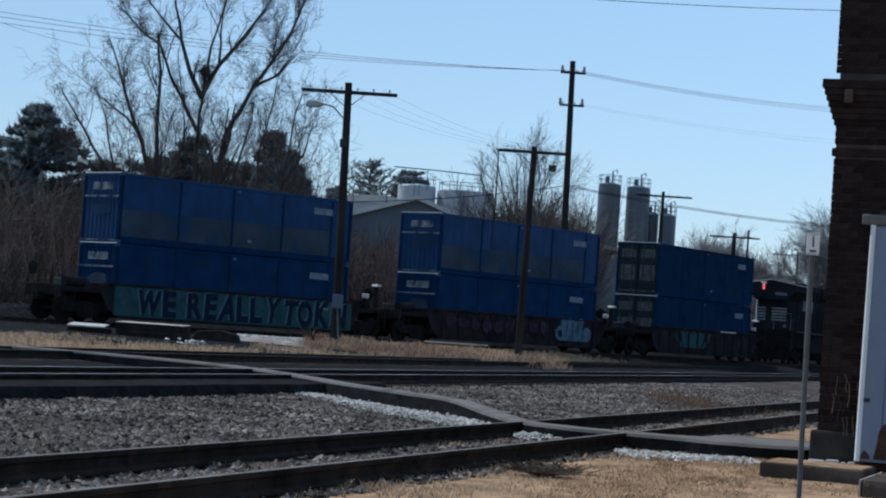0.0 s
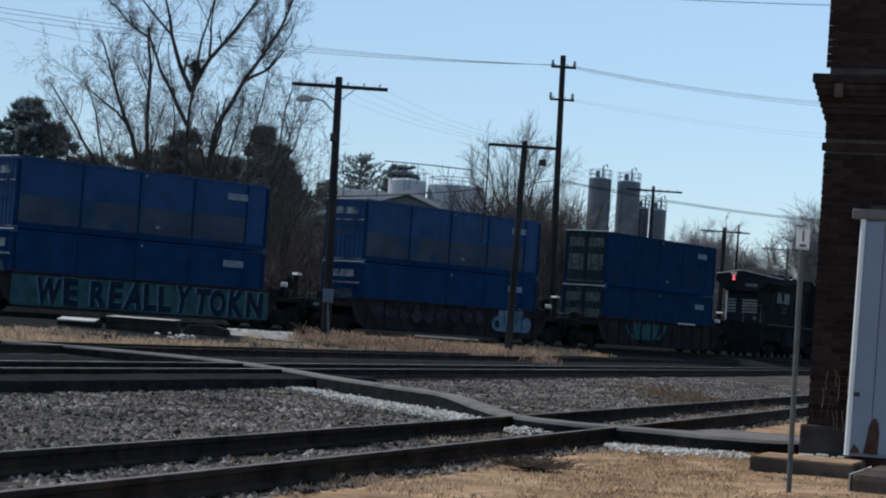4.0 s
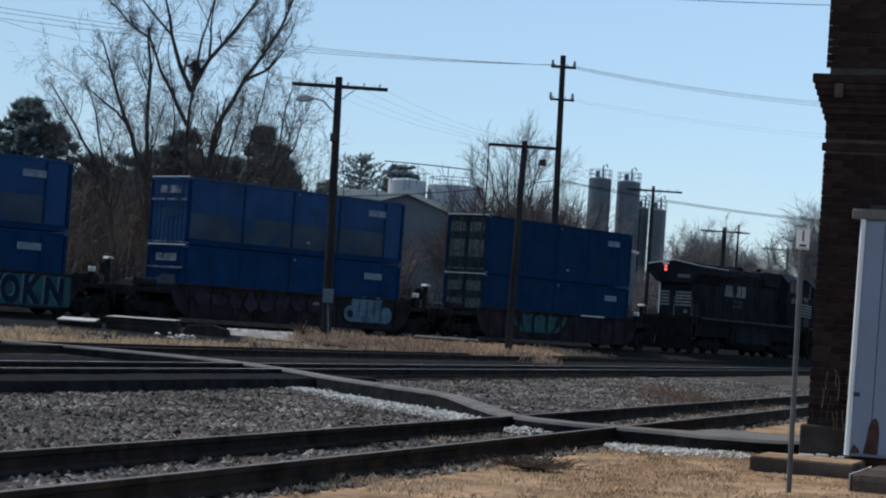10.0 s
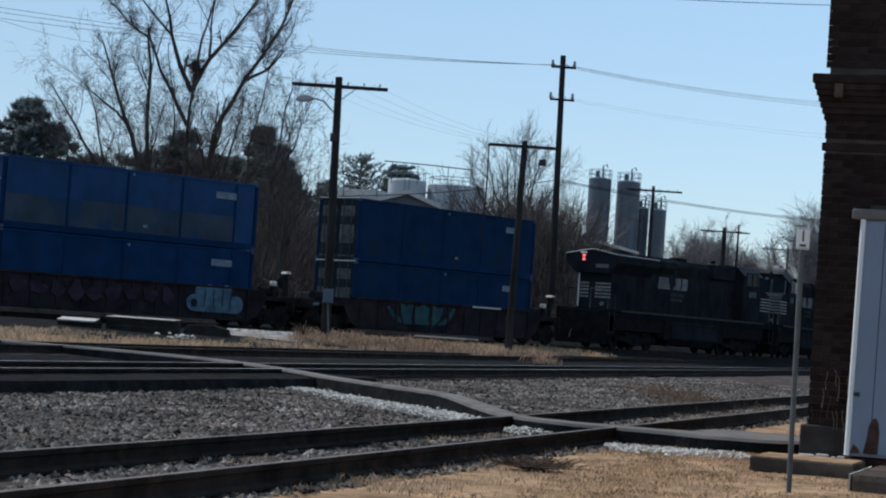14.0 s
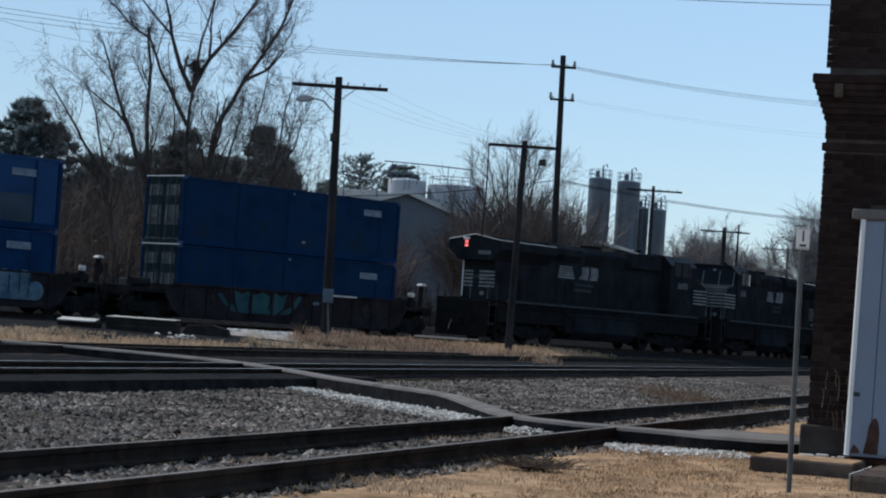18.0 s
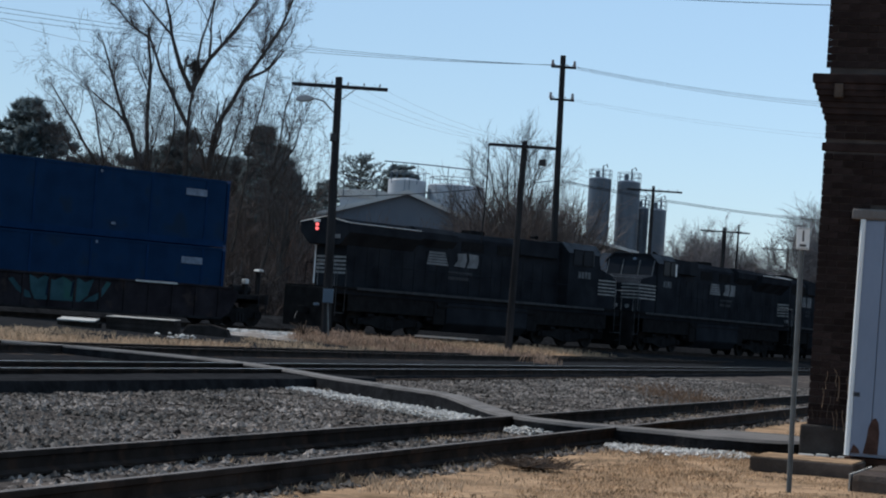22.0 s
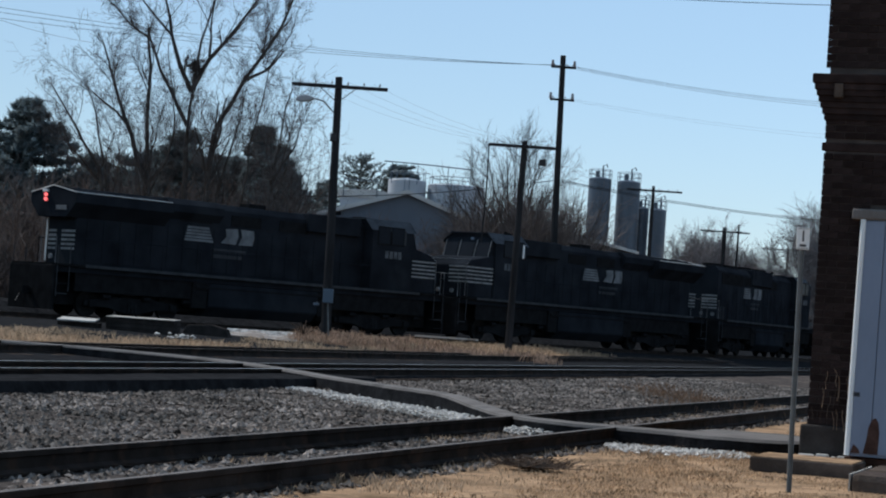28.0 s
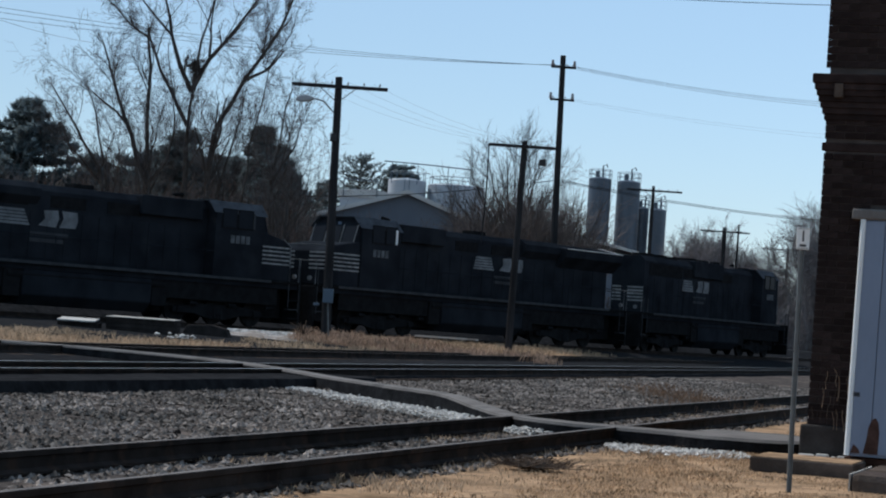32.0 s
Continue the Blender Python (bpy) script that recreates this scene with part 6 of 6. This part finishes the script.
FINE[0] = 0.017
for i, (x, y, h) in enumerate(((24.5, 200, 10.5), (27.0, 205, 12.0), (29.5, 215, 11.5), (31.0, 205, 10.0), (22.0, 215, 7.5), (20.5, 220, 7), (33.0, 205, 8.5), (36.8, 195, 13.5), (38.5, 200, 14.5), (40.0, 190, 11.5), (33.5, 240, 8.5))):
    bare_tree("hazy bare tree beyond the curve", (x, y, 0.4), h, 50 + i, levels=3, forks=6, spread=0.5, kids=(2, 3, 4, 2), group="far bare trees", bark=HAZETWIG)


def pine(label, foot, height, width, seed, base=0.15, tufts=900, group="pines", rise=0.22, taper=0.8):
    """A pine: whorls of rising limbs, and needle tufts along them."""
    rng = np.random.default_rng(seed)
    root = thing("pine_tree", label, "tree", group, m=pose(*foot))
    part("trunk", Shape().tube((0, 0, -0.3), (0, 0, height * 0.97), height * 0.016, 0.03, 8), BARK, root)
    limbs = Shape()
    tiers = max(8, int(height * 2.8 * (1 - base)))
    spots = []
    for i in range(tiers):
        z = height * (base + (0.985 - base) * i / tiers)
        k = (z / height - base) / (1 - base)
        for j in range(6):
            a = rng.uniform(0, 6.28)
            reach = (width * (1 - k) ** taper + 0.12) * rng.uniform(0.7, 1.1)
            tip = np.array((reach * math.cos(a), reach * math.sin(a), z + reach * rng.uniform(0.2, 1.2) * rise))
            limbs.tube((0, 0, z), tip, 0.05, 0.015, 4, caps=False)
            n = max(4, int(tufts / tiers * (0.15 + 0.35 * reach / width)))
            t = (1 - 0.85 * rng.random((n, 1)) ** 1.3)
            spots.append(np.array((0, 0, z)) * (1 - t) + tip * t + rng.normal(0, 0.06 + 0.1 * (1 - k), (n, 3)))
    c = np.repeat(np.concatenate(spots), 6, 0)
    u, w = rng.normal(0, 0.13, c.shape) + np.array((0, 0, 0.05)), rng.normal(0, 0.045, c.shape)
    s = Shape()
    s.v = np.stack([c + 1.4 * u, c + w, c - w], 1).reshape(-1, 3).tolist()
    s.f = np.arange(len(s.v)).reshape(-1, 3).tolist()
    part("branching", limbs, BARK, root)
    part("crown", s, NEEDLE, root, "needle tufts, blue-green lifted for haze")


pine("broad dark pine with a rounded top", (-25.8, 125, 0.4), 13.0, 7.0, 61, tufts=9000)
pine("dark bushy pine, lower neighbour", (-22.0, 127, 0.4), 9.9, 4.6, 62, tufts=6000)
pine("dark pine at the edge of the brush", (-29.6, 128, 0.4), 11.0, 5.0, 72, tufts=6000)
pine("dark pine rising behind the bare tree", (-16.2, 124, 0.4), 11.5, 4.2, 63, tufts=6000, taper=0.6)
pine("dark column-shaped pine rising behind the brush", (-11.05, 124, 0.4), 12.1, 1.5, 64, base=0.5, tufts=5000, taper=0.3)
pine("dark spreading pine at the end of the brush", (-10.2, 123, 0.4), 10.2, 3.6, 65, tufts=6500, taper=0.6)
pine("dark pine among the brush", (-13.4, 126, 0.4), 10.3, 4.6, 66, tufts=5000, taper=0.6)
pine("dark pine among the brush", (-19.3, 127, 0.4), 10.2, 4.4, 67, tufts=5000, taper=0.6)
pine("far pine with open rising limbs", (-10.8, 250, 0.4), 20.7, 4.2, 68, base=0.68, tufts=420, rise=0.8, taper=0.5)
pine("far round-headed pine behind the tank", (-5.9, 262, 0.4), 20.9, 2.9, 69, base=0.8, tufts=1500, taper=0.35)
pine("far low pine beside the works", (-14.8, 250, 0.4), 17.6, 3.0, 70, base=0.6, tufts=1100, taper=0.5)
pine("far dark conifer beyond the curve", (32.5, 215, 0.4), 9.6, 3.0, 71, tufts=1200)


def thicket(name, label, count, spot, height, seed, stout=1.0, bark=None):
    """Saplings and brush in one mesh: thin forked stems."""
    rng = np.random.default_rng(seed)
    s = Shape()
    for i in range(count):
        x, y = spot(rng)
        h = height * rng.uniform(0.35, 1.0)
        p = Vector((x, y, 0.3))
        d = Vector((rng.normal(0, 0.15), rng.normal(0, 0.15), 1)).normalized()
        for k in range(3):
            q = p + d * h / 3
            s.tube(p, q, 0.035 * stout * (1 - 0.25 * k), 0.03 * stout * (1 - 0.25 * k), 3, caps=False)
            for b in range(5):
                e = (d + Vector(rng.normal(0, 0.6, 3))).normalized()
                o = p.lerp(q, rng.random())
                s.tube(o, o + e * h * rng.uniform(0.1, 0.3), 0.016 * stout, 0.008 * stout, 3, caps=False)
            d = (d + Vector((rng.normal(0, 0.2), rng.normal(0, 0.2), 0.1))).normalized()
            p = q
    tagged(part(name, s, bark or BRUSH), label, "brush", kind="stuff")


thicket("brush_thicket", "tangled brown brush and saplings behind the track", 2600, lambda g: (g.uniform(-33, -8.2), g.uniform(114, 126)), 8.0, 81)
thicket("shed_brush", "reddish brown brush before the metal shed", 520, lambda g: (g.uniform(-8.4, -2.2), g.uniform(112, 124)), 6.2, 85, 1.0, REDBRUSH)
thicket("line_brush", "low brown brush along the far side of the track", 2600, lambda g: (lambda s: tuple(on_line(s, -g.uniform(6, 13)))[:2])(g.uniform(-32, 75)), 3.0, 82, 1.0, SHADEBRUSH)
thicket("works_brush", "brown brush before the works", 1700, lambda g: (g.uniform(2.4, 8.6), g.uniform(128, 138)), 9.6, 83)
thicket("far_brush", "hazy brush beyond the curve", 2600, lambda g: (g.uniform(19, 46), g.uniform(190, 230)), 7.6, 84, 1.3, HAZETWIG)


def wooded_rise():
    s = Shape()
    n = 90
    for j, (y, k) in enumerate(((126, 0.0), (131, 0.55), (137, 0.92), (146, 1.0), (170, 1.0))):
        for i in range(n):
            x = -90 + 83.5 * i / (n - 1)
            h = (9.6 + 1.3 * noise.noise((x * 0.25, 0, 0)) + 0.9 * noise.noise((x * 1.3, 2, 0))) * (1 - 0.75 * ease(-11.5, -6.5, x))
            s.v.append((x, y + 1.5 * noise.noise((x * 0.4, y, 1)), max(0.2, h * k + 0.4 * noise.noise((x * 2, y, 7)))))
    s.f = [(j * n + i, j * n + i + 1, (j + 1) * n + i + 1, (j + 1) * n + i) for j in range(4) for i in range(n - 1)]
    tagged(part("wooded_rise", s, HILL), "dark brown wooded slope behind the brush", "hillside", kind="structure")


wooded_rise()


def far_woods():
    rng = np.random.default_rng(90)
    s = Shape()
    for i in range(700):
        a = rng.uniform(-1.2, 1.2)
        d = rng.uniform(420, 520)
        x, y, h = d * math.sin(a), d * math.cos(a), rng.uniform(4, 9)
        w = rng.uniform(2, 4)
        ring = [(w * c + rng.normal(0, 0.5), h * z + rng.normal(0, 0.5)) for c, z in ((-1, 0), (1, 0), (1.1, 0.5), (0.6, 0.85), (0, 1), (-0.6, 0.85), (-1.1, 0.5))]
        n = len(s.v)
        for yy in (-w, w):
            s.v += [(x + p[0], y + yy * (1 - 0.4 * p[1] / h), max(0, p[1])) for p in ring]
        s.f += [tuple(n + k for k in range(7)), tuple(n + 13 - k for k in range(7))] + [(n + k, n + (k + 1) % 7, n + 7 + (k + 1) % 7, n + 7 + k) for k in range(7)]
    tagged(part("far_woods", s, HILL), "distant belt of bare woods on the horizon", "woods", kind="stuff")


far_woods()

# ---- things beside the track ----
slab = thing("timber_pile", "stack of old ties topped by a pale board", "timber pile", "track material")
m = pose(-11.95, 68.0, 0.12, 0, 0, 2)
slab.matrix_basis = m
for i in range(2):
    for k in range(3):
        part("timber", box(-0.6, 0.75, -0.5 + 0.33 * k, -0.2 + 0.33 * k, 0.02 + 0.16 * i, 0.17 + 0.16 * i), OLDTIE, slab, bevel=0.01)
part("board", box(-0.58, 0.66, -0.75, 0.5, 0.0, 0.05), CHALK, slab, "pale weathered board on top", bevel=0.01, at=pose(0, 0, 0.40, 3.5))
crate = thing("timber_pile", "long dark stack of ties with a pale top edge", "timber pile", "track material", m=pose(-9.75, 68.0, 0.16, 0, 0, -6))
for i in range(3):
    for k in range(3):
        part("timber", box(-1.15, 1.15, -0.5 + 0.33 * k, -0.2 + 0.33 * k, 0.02 + 0.17 * i, 0.18 + 0.17 * i), OLDTIE, crate, bevel=0.01)
part("board", box(-1.15, 1.15, -0.6, 0.45, 0.0, 0.025), CONCRETE, crate, "pale weathered board on top", bevel=0.01, at=pose(0, 0, 0.555, 1.5))
pipe = thing("culvert_head", "dark low culvert head in the grass", "culvert", m=pose(-7.9, 70.0, 0.1))
part("headwall", Shape().prism([(-0.9, 0), (0.9, 0), (0.75, 0.42), (0.2, 0.55), (-0.6, 0.5)], "y", -0.4, 0.5), OLDTIE, pipe, bevel=0.05)


def patch_spot(rng):
    x, y = rng.uniform(-7.6, -5.2), rng.uniform(72.4, 75)
    return (x, y, 0.24 + 0.26 * ease(71.6, 73.8, y))


def gravel_bank():
    rows = []
    for i in range(40):
        x = -8.0 + 3.5 * i / 39
        k = ease(0, 0.12, i / 39) * (1 - ease(0.75, 1, i / 39)) * (0.85 + 0.3 * noise.noise((x * 1.3, 0, 9)))
        rows.append([(x, yy + 0.2 * noise.noise((x * 2, yy, 4)), 0.22 + h * k) for yy, h in ((71.2, -0.1), (72.0, 0.12), (73.0, 0.26), (74.2, 0.31), (76, 0.2), (78, -0.1))])
    strip("gravel_bank", "low bank of pale gravel beside the pole", rows, DUSTY, "gravel bank")


gravel_bank()
stones("pale_patch", "pale stones strewn over the low gravel bank", 500, patch_spot, (0.03, 0.07), CHALK)
stones("rubble", "small heap of pale rubble in the grass", 40, lambda g: (-8.3 + g.normal(0, 0.28), 66.5 + g.normal(0, 0.25), 0.12 + 0.2 * g.random() ** 2), (0.06, 0.13), CHALK)
plank = tagged(part("plank", box(-1.3, 1.3, -0.12, 0.12, 0, 0.07), CONCRETE, at=pose(0.4, 84.0, 0.62, 0, 0, 3)), "pale plank lying in the grass", "plank")

s = Shape()
rng = np.random.default_rng(4)
for i in range(220):
    a = rng.uniform(0, 6.28)
    p = Vector((rng.normal(0, 0.16), rng.normal(0, 0.12), 0))
    s.tube(p, p + Vector((0.18 * math.cos(a), 0.18 * math.sin(a), rng.uniform(0.01, 0.1))), 0.006, 0.003, 3, caps=False)
part("tangle", s, TIE, clod)
s = Shape().lathe([(0.1, -0.03), (0.26, 0.0), (0.2, 0.045), (0.05, 0.06)], 14)
s.v = [(x * (1 + 0.4 * noise.noise((x * 9, y * 9, 0))), y * 0.7, z) for x, y, z in s.v]
part("clod", s, TIE, clod)

shrub = thing("dead_shrub", "small dark leafless shrub at the foot of the pole", "shrub", m=pose(-4.9, 75.4, 0.3))
rng = np.random.default_rng(33)
for i in range(16):
    a, lean = rng.uniform(0, 6.28), rng.uniform(0.2, 0.8)
    h = rng.uniform(0.35, 0.75)
    part("stem", Shape().run([(0, 0, -0.05), (lean * 0.4 * math.cos(a), lean * 0.4 * math.sin(a), h * 0.6), (lean * math.cos(a), lean * math.sin(a), h * rng.uniform(0.7, 1.1))], 0.014, 4), TIE, shrub)


# ---- bricks of the freight house ----
def lay_bricks():
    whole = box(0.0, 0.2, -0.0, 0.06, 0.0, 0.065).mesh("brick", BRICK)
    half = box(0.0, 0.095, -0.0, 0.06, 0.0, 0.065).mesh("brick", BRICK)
    rng = random.Random(7)
    z, row = 0.465, 0
    while z < 5.1:
        x = 0.0 if z < 4.1 else -0.03
        limit = DOOR_X - 0.02 if z < DOOR_TOP + 0.1 else 1.12
        first = row % 2
        if not (3.3 < z < 3.44 or 3.62 < z < 4.16):
            while x < limit:
                me, w = (half, 0.095) if first else (whole, 0.2)
                if x + w > limit + 0.12:
                    me, w = half, 0.095
                part("brick", me, BRICK, house_wall, at=pose(x, rng.uniform(-0.004, 0.004), z))
                x += w + 0.01
                first = False
        z += 0.075
        row += 1


lay_bricks()


# ---- what moves ----
def motions():
    times = [0.5 * i for i in range(65)]
    for ob, centre, half in ROLLING:
        walk(ob, [(t, car_pose(centre, half, t)) for t in times])
    for ob, r, place in WHEELS:
        walk(ob, [(0.25 * i, pose(place.x, place.y, place.z, 0, math.degrees(-backed(0.25 * i) / r) % 360, 0)) for i in range(129)])


motions()
